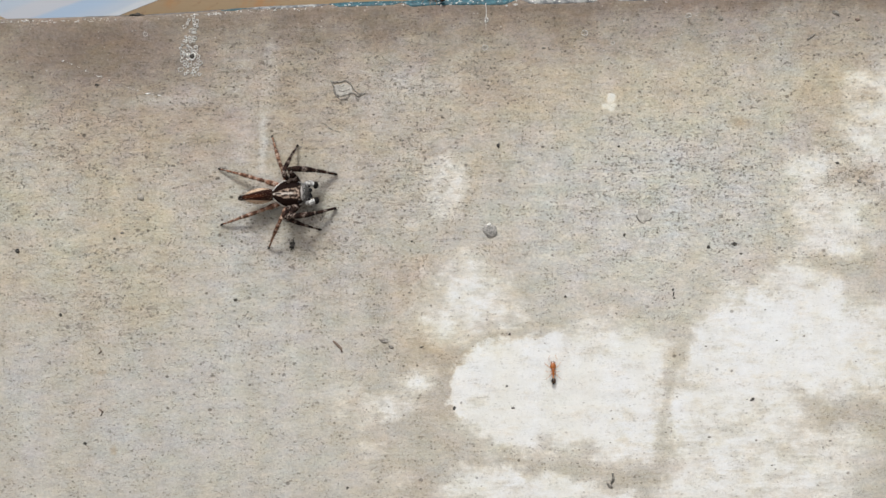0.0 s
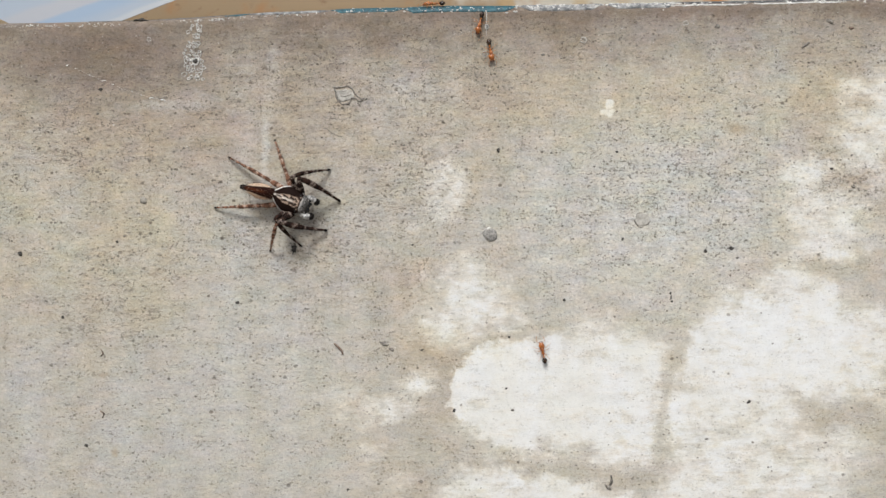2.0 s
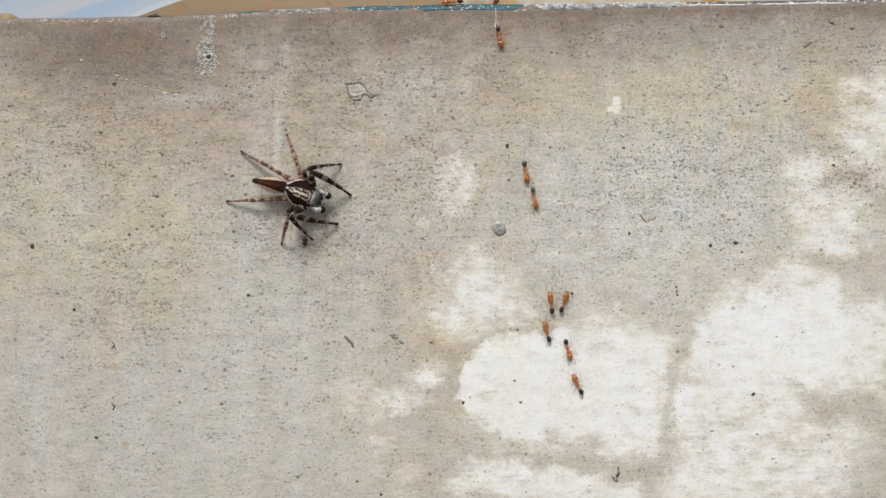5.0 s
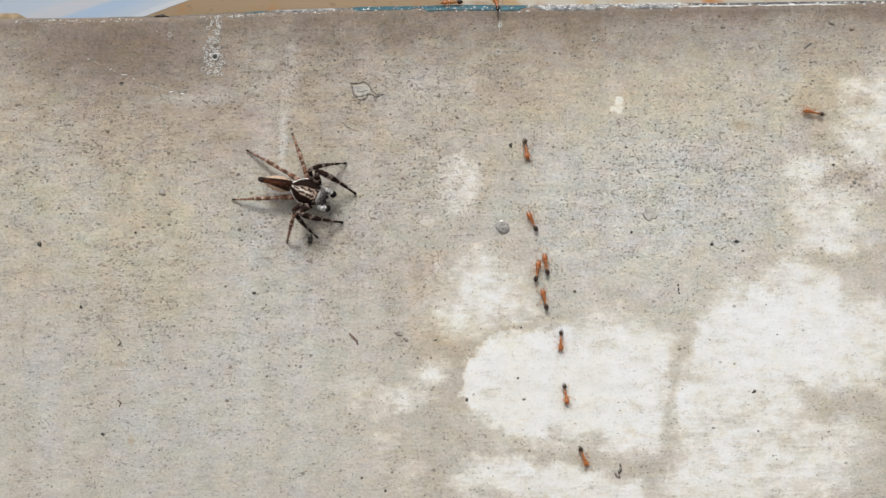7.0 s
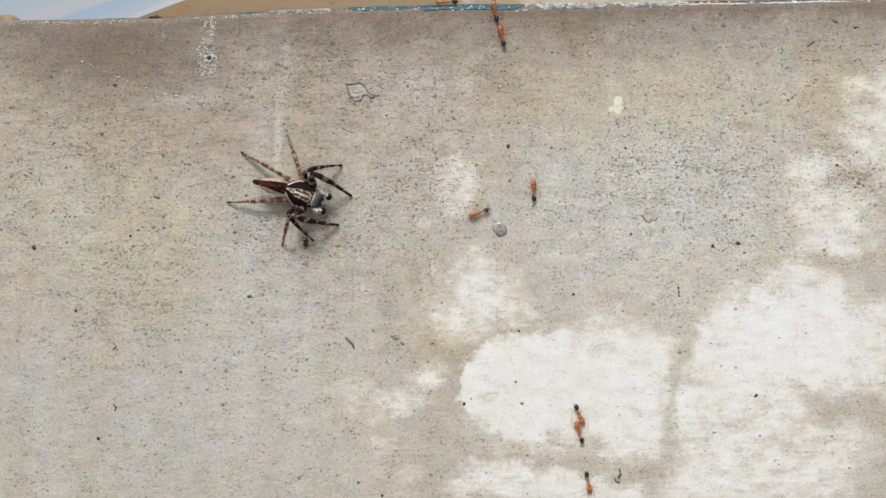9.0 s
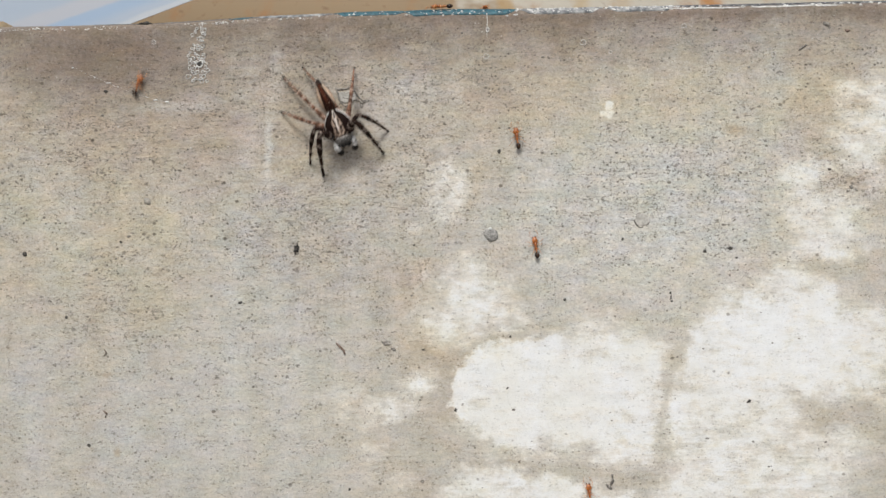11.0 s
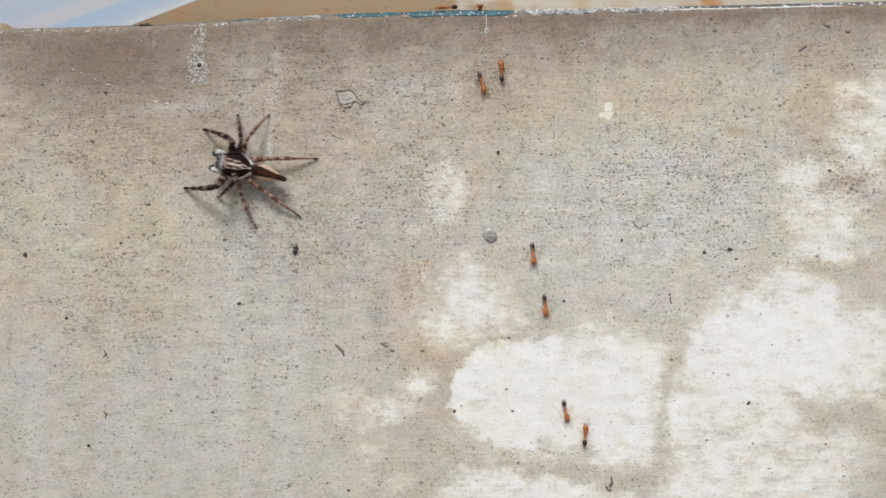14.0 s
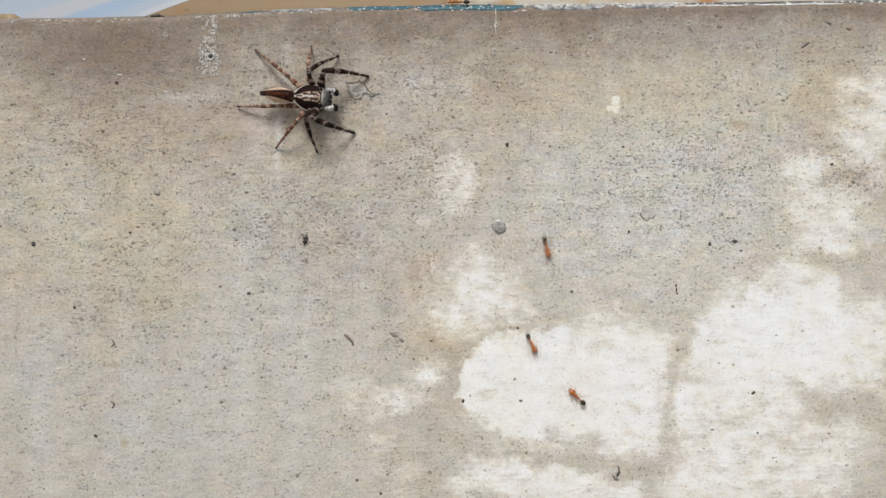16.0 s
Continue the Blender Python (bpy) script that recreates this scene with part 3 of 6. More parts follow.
FACE = mottled("grey_hair", (0.010, 0.009, 0.008), (0.09, 0.083, 0.078), 2600.0, 0.7, 0.6, depth=0.00005)
EYE = mottled("eye_black", (0.004, 0.004, 0.005), (0.01, 0.01, 0.012), 900.0, 0.08, 0.0)
ANT = mottled("orange_cuticle", (0.27, 0.072, 0.012), (0.58, 0.21, 0.038), 2200.0, 0.34, 0.15, spec=0.6, depth=0.00002)
ANTDARK = mottled("brown_cuticle", (0.08, 0.02, 0.008), (0.2, 0.055, 0.018), 2600.0, 0.3, 0.15, depth=0.00002)
ANTLEG = mottled("amber_cuticle", (0.36, 0.14, 0.045), (0.52, 0.25, 0.09), 2600.0, 0.4, 0.1, depth=0.00002)
GASTER = mottled("black_cuticle", (0.010, 0.006, 0.004), (0.05, 0.024, 0.012), 1600.0, 0.2, 0.15, depth=0.00002)


# ---- mesh helpers ----
def part(name, bm, material, parent=None, label="", smooth=True):
    """One mesh object from a bmesh, under a thing or a part."""
    bmesh.ops.recalc_face_normals(bm, faces=bm.faces)
    me = bpy.data.meshes.new(name)
    bm.to_mesh(me)
    bm.free()
    me.materials.append(material)
    if smooth:
        me.shade_smooth()
    ob = new(name, me)
    if parent:
        ob.parent = parent
    return tagged(ob, label)


def tube(bm, points, radii, n=10, closed=False):
    """A round tube along points, one radius for each."""
    pts = [Vector(p) for p in points]
    rings = []
    up = Vector((0.03, 0.05, 1)).normalized()
    for i, p in enumerate(pts):
        a = pts[i - 1] if (i or closed) else p
        b = pts[(i + 1) % len(pts)] if (i + 1 < len(pts) or closed) else p
        d = (b - a).normalized()
        side = d.cross(up)
        if side.length < 1e-3:
            side = d.cross(Vector((1, 0, 0)))
        side.normalize()
        top = side.cross(d)
        rings.append([bm.verts.new(p + (side * math.cos(w) + top * math.sin(w)) * radii[i])
                      for w in (2 * math.pi * j / n for j in range(n))])
    pairs = list(zip(rings, rings[1:])) + ([(rings[-1], rings[0])] if closed else [])
    for r, s in pairs:
        for j in range(n):
            bm.faces.new((r[j], r[(j + 1) % n], s[(j + 1) % n], s[j]))
    if not closed:
        bm.faces.new(rings[0][::-1])
        bm.faces.new(rings[-1])


def ball(bm, at, size, u=16, v=10, bulge=None):
    """An ellipsoid with half axes size; bulge(x, y, z) may reshape the unit ball."""
    made = bmesh.ops.create_uvsphere(bm, u_segments=u, v_segments=v, radius=1.0)["verts"]
    turn = Matrix.Rotation(radians(90), 4, "Y")
    for vert in made:
        c = turn @ vert.co
        x, y, z = bulge(*c) if bulge else c
        vert.co = Vector(at) + Vector((x * size[0], y * size[1], z * size[2]))


def lump(bm, at, size, seed=0.0, rough=0.3, level=2):
    """An uneven lump."""
    for vert in bmesh.ops.create_icosphere(bm, subdivisions=level, radius=1.0)["verts"]:
        c = vert.co.copy()
        c *= 1 + rough * noise.noise(c * 1.4 + Vector((seed, seed * 0.7, 3.1)))
        vert.co = Vector(at) + Vector((c.x * size[0], c.y * size[1], c.z * size[2]))


def block(bm, lo, hi, bevel=0.0):
    r = bmesh.ops.create_cube(bm, size=1.0)["verts"]
    lo, hi = Vector(lo), Vector(hi)
    for v in r:
        v.co = Vector((lo[i] if v.co[i] < 0 else hi[i] for i in range(3)))
    if bevel:
        bmesh.ops.bevel(bm, geom=list({e for v in r for e in v.link_edges}), offset=bevel, segments=3, affect="EDGES")


# ---- ground, wall and what stands on the wall ----
bm = bmesh.new()
bmesh.ops.create_grid(bm, x_segments=8, y_segments=8, size=400)
ground = tagged(part("ground", bm, GROUND, smooth=False), "grey weathered paving before the low wall", "ground", kind="structure")


def edge_dip(x):
    """The worn edge sinks towards its chipped end and swells a little in the middle."""
    f = min(1.0, max(0.0, (-0.016 - x) / 0.024))
    return -0.0008 * f * f * (3 - 2 * f) + 0.0002 * math.exp(-(x / 0.013) ** 2) + 0.00008 * noise.noise(Vector((x * 150, 0, 0)))


def edge_point(x, angle, lift=0.0):
    """A point of the rounded upper edge: 0 degrees faces the front, 90 the sky."""
    a = radians(angle)
    r = ROUND + lift
    return Vector((x, ROUND - r * math.cos(a), TOP - ROUND + r * math.sin(a) + edge_dip(x)))


def low_wall():
    bm = bmesh.new()
    xs = [-1.5, -0.4, -0.15] + [-0.09 + 0.0015 * i for i in range(121)] + [0.15, 0.4, 1.5]
    rows = []
    for x in xs:
        rim = [edge_point(x, a) for a in (0, 12, 25, 40, 55, 70, 90)]
        col = [Vector((x, 0, -0.05)), Vector((x, 0, 0.2)), Vector((x, 0, TOP - 0.01)), Vector((x, 0, TOP - 0.003))] + rim + \
              [Vector((x, 0.12, TOP + edge_dip(x))), Vector((x, 0.12, -0.05))]
        rows.append([bm.verts.new(c) for c in col])
    for a, b in zip(rows, rows[1:]):
        for i in range(len(a)):
            j = (i + 1) % len(a)
            bm.faces.new((a[i], b[i], b[j], a[j]))
    bm.faces.new(rows[0])
    bm.faces.new(rows[-1])
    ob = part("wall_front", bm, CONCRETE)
    ob.data.set_sharp_from_angle(angle=radians(50))
    return tagged(ob, "weathered grey concrete wall with pale lime patches", "wall", kind="structure")


wall = low_wall()


def paint_strip(name, x0, x1, low, high, material, label):
    """A film of old paint left on the rounded edge, with a ragged outline."""
    bm = bmesh.new()
    n = max(8, int((x1 - x0) / 0.0003))
    prev = None
    for i in range(n + 1):
        x = x0 + (x1 - x0) * i / n
        wob = noise.noise(Vector((x * 900, low, 1.7))) * 4 + noise.noise(Vector((x * 260, high, 4.0))) * 3
        taper = min(1.0, i / 5, (n - i) / 5)
        lo = low + wob * 0.9
        hi = max(lo + 4, high + 0.5 * wob)
        mid = (lo + hi) / 2
        lo, hi = mid + (lo - mid) * max(0.15, taper), mid + (hi - mid) * max(0.15, taper)
        ring = [bm.verts.new(edge_point(x, lo + (hi - lo) * f, -0.00004 if f in (0, 1) else 0.00005)) for f in (0, 0.04, 0.2, 0.35, 0.5, 0.65, 0.8, 0.96, 1)]
        if prev:
            for a in range(8):
                bm.faces.new((prev[a], ring[a], ring[a + 1], prev[a + 1]))
        prev = ring
    return part(name, bm, material, wall, label)


for x0, x1, low, high in ((-0.00312, 0.01242, 10, 82), (-0.01265, -0.00265, 22, 78), (-0.02717, -0.02358, 40, 62)):
    paint_strip("paint_strip", x0, x1, low, high, TEAL, "flaking teal paint on the edge")
for x0, x1, low, high in ((0.01257, 0.02398, 11, 86), (0.02437, 0.03413, 15, 86), (-0.02374, -0.01281, 34, 60)):
    paint_strip("paint_strip", x0, x1, low, high, GREYPAINT, "worn grey paint film on the edge")
for x0, x1, low, high in ((0.03374, 0.06732, 38, 86), (-0.04592, -0.03733, 62, 86), (-0.03764, -0.02702, 56, 86)):
    paint_strip("paint_strip", x0, x1, low, high, SLATE, "dark slate paint film on the edge")
for x0, x1, low, high in ((0.03335, 0.04311, 25, 33), (0.04389, 0.05638, 25, 34)):
    paint_strip("paint_strip", x0, x1, low, high, WHITE, "cracked white paint line on the edge")


def paint_flakes():
    """White scabs of older paint along the edge."""
    bm = bmesh.new()
    rng = random.Random(5)
    left, right = -0.062, 0.066
    for i in range(1500):
        x = left + (right - left) * rng.random()
        thick = noise.noise(Vector((x * 120, 7.0, 0))) + 0.25 + (0.35 if x > 0.012 else 0.0)
        if rng.random() > (0.12 if x > -0.016 else 0.0) + thick * 0.8:
            continue
        if x > 0.034 and rng.random() < 0.6:
            continue
        a = rng.gauss(27, 7) if x < -0.016 else rng.gauss(36, 13) if x < 0.012 else rng.gauss(48, 16) if x < 0.034 else rng.gauss(38, 7)
        p = edge_point(x, max(6, a), 0.00003)
        w = rng.uniform(0.00005, 0.00015) * (1.25 if x > 0.012 else 1)
        w *= 0.8 if x < -0.016 else 1.0
        lump(bm, p, (w * rng.uniform(0.7, 1.9), 0.00005, w * rng.uniform(0.5, 1.1)), i * 1.37, 0.95, 1)
    ob = part("paint_flakes", bm, WHITE, wall, "white flaking paint scabs", smooth=False)
    ob["kind"] = "stuff"


paint_flakes()


def back_wall():
    bm = bmesh.new()
    block(bm, (-1.5, 0.1225, -0.05), (1.5, 0.24, 0.7), 0.004)
    return tagged(part("wall_back", bm, GROUND, smooth=False), "plain grey wall behind the low wall", "wall", kind="structure")


back_wall()


def metal_sheet():
    bm = bmesh.new()
    block(bm, (-0.4, 0, 0), (0.4, 0.002, 0.14), 0.0004)
    ob = part("metal_sheet", bm, SHEET)
    ob.matrix_world = pose(0, 0.034, TOP, -37)
    return tagged(ob, "cream painted metal sheet with rust spots behind the wall's edge", "metal sheet")


metal_sheet()


def plastic_sheet():
    """A folded sheet lying on the wall's top and leaning on the metal."""
    bm = bmesh.new()
    nx, nz = 40, 16
    grid = []
    for side in (0, 1):
        rows = []
        for i in range(nx + 1):
            u = i / nx
            row = []
            for j in range(nz + 1):
                v = j / nz
                x = -0.17 + (0.1155 + 0.035 * v) * u
                z = TOP - 0.0006 + 0.016 * v
                y = 0.012 + 0.008 * v + (0.0011 * math.sin(u * 19 + v * 9) * (0.3 + v) + 0.0006 * math.sin(u * 43 - v * 14)) * (1 - u) + 0.00012 * side
                row.append(bm.verts.new((x, max(y, 0.004), z)))
            rows.append(row)
        grid.append(rows)
    for rows in grid:
        for a, b in zip(rows, rows[1:]):
            for j in range(nz):
                bm.faces.new((a[j], b[j], b[j + 1], a[j + 1]))
    f, b = grid
    for j in range(nz):
        bm.faces.new((f[0][j], f[0][j + 1], b[0][j + 1], b[0][j]))
        bm.faces.new((f[-1][j], b[-1][j], b[-1][j + 1], f[-1][j + 1]))
    for i in range(nx):
        bm.faces.new((f[i][0], b[i][0], b[i + 1][0], f[i + 1][0]))
        bm.faces.new((f[i][-1], f[i + 1][-1], b[i + 1][-1], b[i][-1]))
    ob = part("plastic_sheet", bm, PLASTIC)
    ob.data.set_sharp_from_angle(angle=radians(50))
    return tagged(ob, "folded pale blue and white plastic sheet on the wall", "plastic sheet")


plastic_sheet()


def card_scrap():
    bm = bmesh.new()
    block(bm, (-0.095, 0.006, TOP - 0.0008), (-0.0615, 0.0115, TOP + 0.0016), 0.0003)
    for i in range(5):
        block(bm, (-0.0945, 0.0075 + 0.0006 * i, TOP + 0.0016), (-0.0625 - 0.0004 * i, 0.0078 + 0.0006 * i, TOP + 0.00175), 0.00004)
    return tagged(part("card_scrap", bm, CARD), "scrap of tan cardboard on the wall's top", "cardboard")


card_scrap()


# ---- blemishes of the wall ----
def ring_path(x, z, rx, rz, seed, n=18, y=-0.00003, wob=0.3):
    out = []
    for i in range(n):
        a = 2 * math.pi * i / n
        f = 1 + wob * noise.noise(Vector((math.cos(a) * 1.3, math.sin(a) * 1.3, seed)))
        out.append((x + rx * f * math.cos(a), y, z + rz * f * math.sin(a)))
    return out


def lime_crust():
    """A run of dried froth: thin walls of burst bubbles, thickest round one dark hole."""
    rng = random.Random(12)
    x0, z0 = -0.03131, 0.42831
    thing = new("lime_crust")
    thing.location = (x0, 0, z0)
    hole = Vector((0.0002, 0, -0.0013))
    bm = bmesh.new()
    rings = []
    for i in range(900):
        t = rng.random()
        z = 0.0036 - 0.0074 * t
        wide = 0.00034 + 0.00045 * max(0.0, t - 0.4)
        c = Vector((rng.gauss(0.00012 * math.sin(t * 9), wide), 0, z))
        r = rng.uniform(0.00012, 0.00030)
        if (c - hole).length < r + 0.00036 or any((c - d).length < (r + e) * 0.86 for d, e in rings):
            continue
        rings.append((c, r))
    for i, (c, r) in enumerate(rings):
        if rng.random() < 0.34:
            continue
        loop = ring_path(c.x, c.z, r * rng.uniform(0.8, 1.15), r * rng.uniform(0.8, 1.2), i * 2.3, 12, -0.00003, 0.6)
        tube(bm, loop, [rng.uniform(0.00003, 0.00008) for _ in loop], 5, True)
        if rng.random() < 0.3:
            lump(bm, (c.x + r, -0.00002, c.z), (rng.uniform(0.00006, 0.00014), 0.00005, rng.uniform(0.00006, 0.00016)), i * 1.3, 0.7, 1)
    tube(bm, ring_path(hole.x, hole.z, 0.00048, 0.00044, 3.3, 20, -0.00006, 0.4), [rng.uniform(0.00007, 0.00013) for _ in range(20)], 7, True)
    part("crust", bm, LIME, thing)
    bm = bmesh.new()
    lump(bm, (hole.x, -0.00002, hole.z), (0.00036, 0.00008, 0.0003), 2.0)
    part("hollow", bm, SOOT, thing, "dark hole in the crust")
    return tagged(thing, "lacy white lime crust run down from the wall's edge", "crust")


lime_crust()


def lime_run():
    x0, z0 = 0.00825, 0.43080
    bm = bmesh.new()
    tube(bm, [(0, -0.00001, 0.0022), (0.00006, -0.00002, 0.0012), (0, -0.00002, 0.0004), (-0.00004, 0.0, -0.0008), (0, 0.00002, -0.0014)],
         [0.00006, 0.00004, 0.00006, 0.00003, 0.00001], 6)
    tube(bm, ring_path(0.00005, 0.0, 0.00022, 0.0003, 8.0, 14, -0.00003, 0.3), [0.00007] * 14, 6, True)
    ob = part("lime_drip", bm, LIME)
    ob.location = (x0, 0, z0)
    bm = bmesh.new()
    lump(bm, (0.00005, 0, 0), (0.00012, 0.00005, 0.0002), 3.0)
    part("hollow", bm, SOOT, ob, "dark slit in the drip")
    return tagged(ob, "thin white lime drip under the wall's edge", "drip")


lime_run()


def pock(x, z, r, seed):
    """A burst bubble in the cement skin with a pale rim."""
    bm = bmesh.new()
    loop = ring_path(0, 0, r, r * 0.85, seed, 14, 0.0, 0.5)
    tube(bm, loop, [r * (0.16 + 0.1 * noise.noise(Vector((i * 1.3, seed, 0)))) for i in range(14)], 6, True)
    ob = part("pock_mark", bm, FLAKE)
    ob.location = (x, 0, z)
    bm = bmesh.new()
    lump(bm, (r * 0.1, 0.00002, 0.0), (r * 0.6, 0.00004, r * 0.5), seed)
    part("hollow", bm, GRIT, ob, "darker pit within the rim")
    return tagged(ob, "small burst bubble with pale rim in concrete", "pock mark", "pock marks in the wall")


for x, z, r, seed in ((0.02126, 0.42875, 0.00042, 1.0), (0.00804, 0.42713, 0.00038, 2.0), (0.02491, 0.42737, 0.00026, 3.0), (0.03488, 0.43067, 0.00034, 4.0), (-0.03737, 0.43011, 0.0003, 5.0), (0.04693, 0.42659, 0.00032, 6.0)):
    pock(x, z, r, seed)


def chipped_spot():
    x, z = -0.01093, 0.42209
    thing = new("chipped_spot")
    thing.location = (x, 0, z)
    bm = bmesh.new()
    path = [(-0.0016, 0.0012), (-0.0013, 0.0004), (-0.0011, -0.0006), (-0.0004, -0.0013), (0.0005, -0.0012), (0.0009, -0.0006), (0.0013, -0.0004),
            (0.0019, -0.0009), (0.0030, -0.0006), (0.0022, -0.0007), (0.0013, 0.0001), (0.0010, 0.0008), (0.0003, 0.0012), (-0.0006, 0.0011), (-0.0012, 0.0009)]
    line = []
    for i, (a, b) in enumerate(path):
        c, d = path[(i + 1) % len(path)]
        for f in (0.0, 0.33, 0.66):
            n = noise.noise(Vector((i * 1.7 + f * 3, 2.2, 0))) * 0.00016
            line.append((a + (c - a) * f + n, 0.0, b + (d - b) * f - n))
    tube(bm, line, [0.00012 + 0.00011 * noise.noise(Vector((i * 0.9, 5, 1))) for i in range(len(line))], 6, True)
    tube(bm, [(-0.0007, -0.00003, -0.0001), (-0.0001, -0.00004, -0.00025), (0.0004, -0.00004, -0.0001), (0.0009, -0.00003, 0.00005)], [0.00003, 0.00006, 0.00005, 0.00003], 6)
    tube(bm, [(-0.0006, -0.00003, 0.0006), (-0.0002, -0.00004, 0.00045), (0.0003, -0.00003, 0.0006)], [0.00003, 0.00005, 0.00002], 6)
    part("crack", bm, GRIT, thing, "dark crack round the flake")
    bm = bmesh.new()
    lump(bm, (-0.0001, 0, 0.0), (0.00115, 0.00004, 0.0009), 4.0, 0.5, 3)
    part("flake", bm, SKIN, thing, "pale flake of cement skin")
    return tagged(thing, "flaked chip with a dark cracked rim in the concrete", "chip")


chipped_spot()


def pebble(x, z, r, label):
    thing = new("pebble")
    thing.location = (x, 0, z)
    bm = bmesh.new()
    lump(bm, (0, 0, 0), (r, r * 0.28, r * 0.95), x * 900, 0.25, 3)
    part("stone", bm, STONE, thing)
    # a white lump models the bright glint on the stone's upper rim
    bm = bmesh.new()
    lump(bm, (-r * 0.1, -r * 0.1, r * 0.85), (r * 0.3, r * 0.25, r * 0.28), 5.0, 0.2)
    part("glint_grain", bm, WHITE, thing, "white grain modelled as the pebble's bright glint")
    return tagged(thing, label, "pebble")


pebble(0.00824, 0.40284, 0.00095, "grey pebble with a white grain for its glint, set in concrete")


def round_flake(x, z, r):
    """A round scale of cement skin, level with the wall, cracked along most of its rim."""
    thing = new("round_flake")
    thing.location = (x, 0, z)
    bm = bmesh.new()
    lump(bm, (0, 0, 0), (r * 0.96, 0.00004, r * 0.9), 6.0, 0.25, 3)
    part("flake", bm, SKIN, thing, "pale flush scale of cement")
    loop = ring_path(0, 0, r, r * 0.95, 7.0, 26, 0.0, 0.25)
    for first, last, w in ((13, 21, 0.00008), (22, 26, 0.00005), (7, 11, 0.00004)):
        bm = bmesh.new()
        arc = loop[first:last]
        tube(bm, arc, [w * (0.6 + 0.6 * math.sin(math.pi * (i + 0.5) / len(arc))) for i in range(len(arc))], 6)
        part("crack", bm, GRIT, thing, "dark crack along the rim")
    return tagged(thing, "round cracked scale in the concrete skin", "flake")


round_flake(0.02873, 0.40453, 0.00105)


def grain(x, z, w, h, turn=0.0, stuff=SOOT, label="small dark grain stuck to the concrete"):
    bm = bmesh.new()
    lump(bm, (0, 0, 0), (w * 0.9, min(w, h) * 0.5, h * 0.9), x * 3000 + z * 700, 0.9, 2)
    ob = part("grit_grain", bm, stuff)
    ob.matrix_world = Matrix.Translation((x, 0, z)) @ Matrix.Rotation(radians(turn), 4, "Y")
    return tagged(ob, label, "grain", "grains on the wall")


for x, z, w, h, turn in ((0.04061, 0.40044, 0.36, 0.34, 0), (0.03717, 0.40009, 0.24, 0.22, 0), (-0.02615, 0.39426, 0.26, 0.24, 0), (-0.05572, 0.40147, 0.30, 0.30, 20), (-0.05013, 0.39265, 0.20, 0.24, 0),
                         (-0.04732, 0.37505, 0.26, 0.22, 30), (0.04273, 0.37972, 0.36, 0.2, -30), (0.02550, 0.41369, 0.17, 0.17, 0), (0.00299, 0.37911, 0.26, 0.26, 0),
                         (-0.00842, 0.36671, 0.24, 0.22, 0), (-0.04410, 0.42349, 0.28, 0.24, 0), (0.05411, 0.41087, 0.24, 0.2, 0), (0.01014, 0.38205, 0.2, 0.14, -20), (0.01062, 0.38899, 0.24, 0.16, -10),
                         (-0.00118, 0.38744, 0.26, 0.14, -20), (0.01811, 0.39388, 0.2, 0.2, 0), (0.00957, 0.41422, 0.26, 0.3, 0), (0.02611, 0.40197, 0.22, 0.2, 0), (-0.04243, 0.40284, 0.22, 0.18, 0),
                         (-0.01167, 0.36855, 0.2, 0.2, 0), (-0.00223, 0.40166, 0.16, 0.14, 0)):
    grain(x, z, w * MM, h * MM, turn)
for x, z, w, turn in ((0.05697, 0.40841, 0.00030, 20), (0.05766, 0.40801, 0.00022, 60), (0.05649, 0.40787, 0.00018, 0), (0.05729, 0.40887, 0.00016, 40)):
    grain(x, z, w, w * 0.8, turn, GRIT, "rough grey crumb stuck to the concrete")
grain(-0.00632, 0.38829, 0.0006, 0.00028, 15, GRIT, "flat grey crumb on the concrete")
grain(-0.00532, 0.38750, 0.0004, 0.00022, 25, GRIT, "flat grey crumb on the concrete")
grain(0.03917, 0.43014, 0.00034, 0.00032, 0, GRIT, "rough grey crumb stuck to the concrete")
grain(0.05401, 0.43055, 0.0005, 0.0003, 30, GRIT, "rough grey crumb stuck to the concrete")
grain(0.05689, 0.42958, 0.00034, 0.00026, 10, HUSK, "brown crumb stuck to the concrete")
grain(-0.03868, 0.40834, 0.00055, 0.00042, 0, DULL, "dull grey blister on the concrete")


def black_scrap():
    x, z = -0.01832, 0.40149
    bm = bmesh.new()
    lump(bm, (0, 0, 0), (0.00034, 0.0002, 0.00052), 3.0, 1.0, 3)
    for a, l in ((78, 0.001), (-105, 0.0009), (-70, 0.0007), (35, 0.0005)):
        c, s = math.cos(radians(a)) * l, math.sin(radians(a)) * l
        tube(bm, [(0, -0.00008, 0), (c * 0.5 + 0.0001, -0.00015, s * 0.5), (c, -0.00004, s)], [0.00012, 0.00009, 0.00004], 6)
    ob = part("insect_scrap", bm, SOOT)
    ob.location = (x, 0, z)
    return tagged(ob, "black dried scrap of an insect on concrete", "scrap")


black_scrap()


def edge_scrap(x):
    """A dried black shred lying over the wall's edge."""
    at = edge_point(x, 58)
    bm = bmesh.new()
    tube(bm, [(-0.0011, 0.0, -0.00005), (-0.0005, 0.0, 0.00010), (0.0001, -0.0001, 0.00012), (0.0007, 0.0, 0.00008), (0.0012, 0.0001, 0.0)], [0.00005, 0.00015, 0.00020, 0.00013, 0.00004], 8)
    lump(bm, (0.0003, -0.0001, 0.0002), (0.00028, 0.00018, 0.00022), 2.0, 0.7, 2)
    lump(bm, (-0.0006, 0.0, 0.00012), (0.00030, 0.00015, 0.00014), 5.0, 0.7, 2)
    ob = part("dried_scrap", bm, SOOT)
    ob.location = at
    return tagged(ob, "black dried shred on the wall's edge", "scrap")


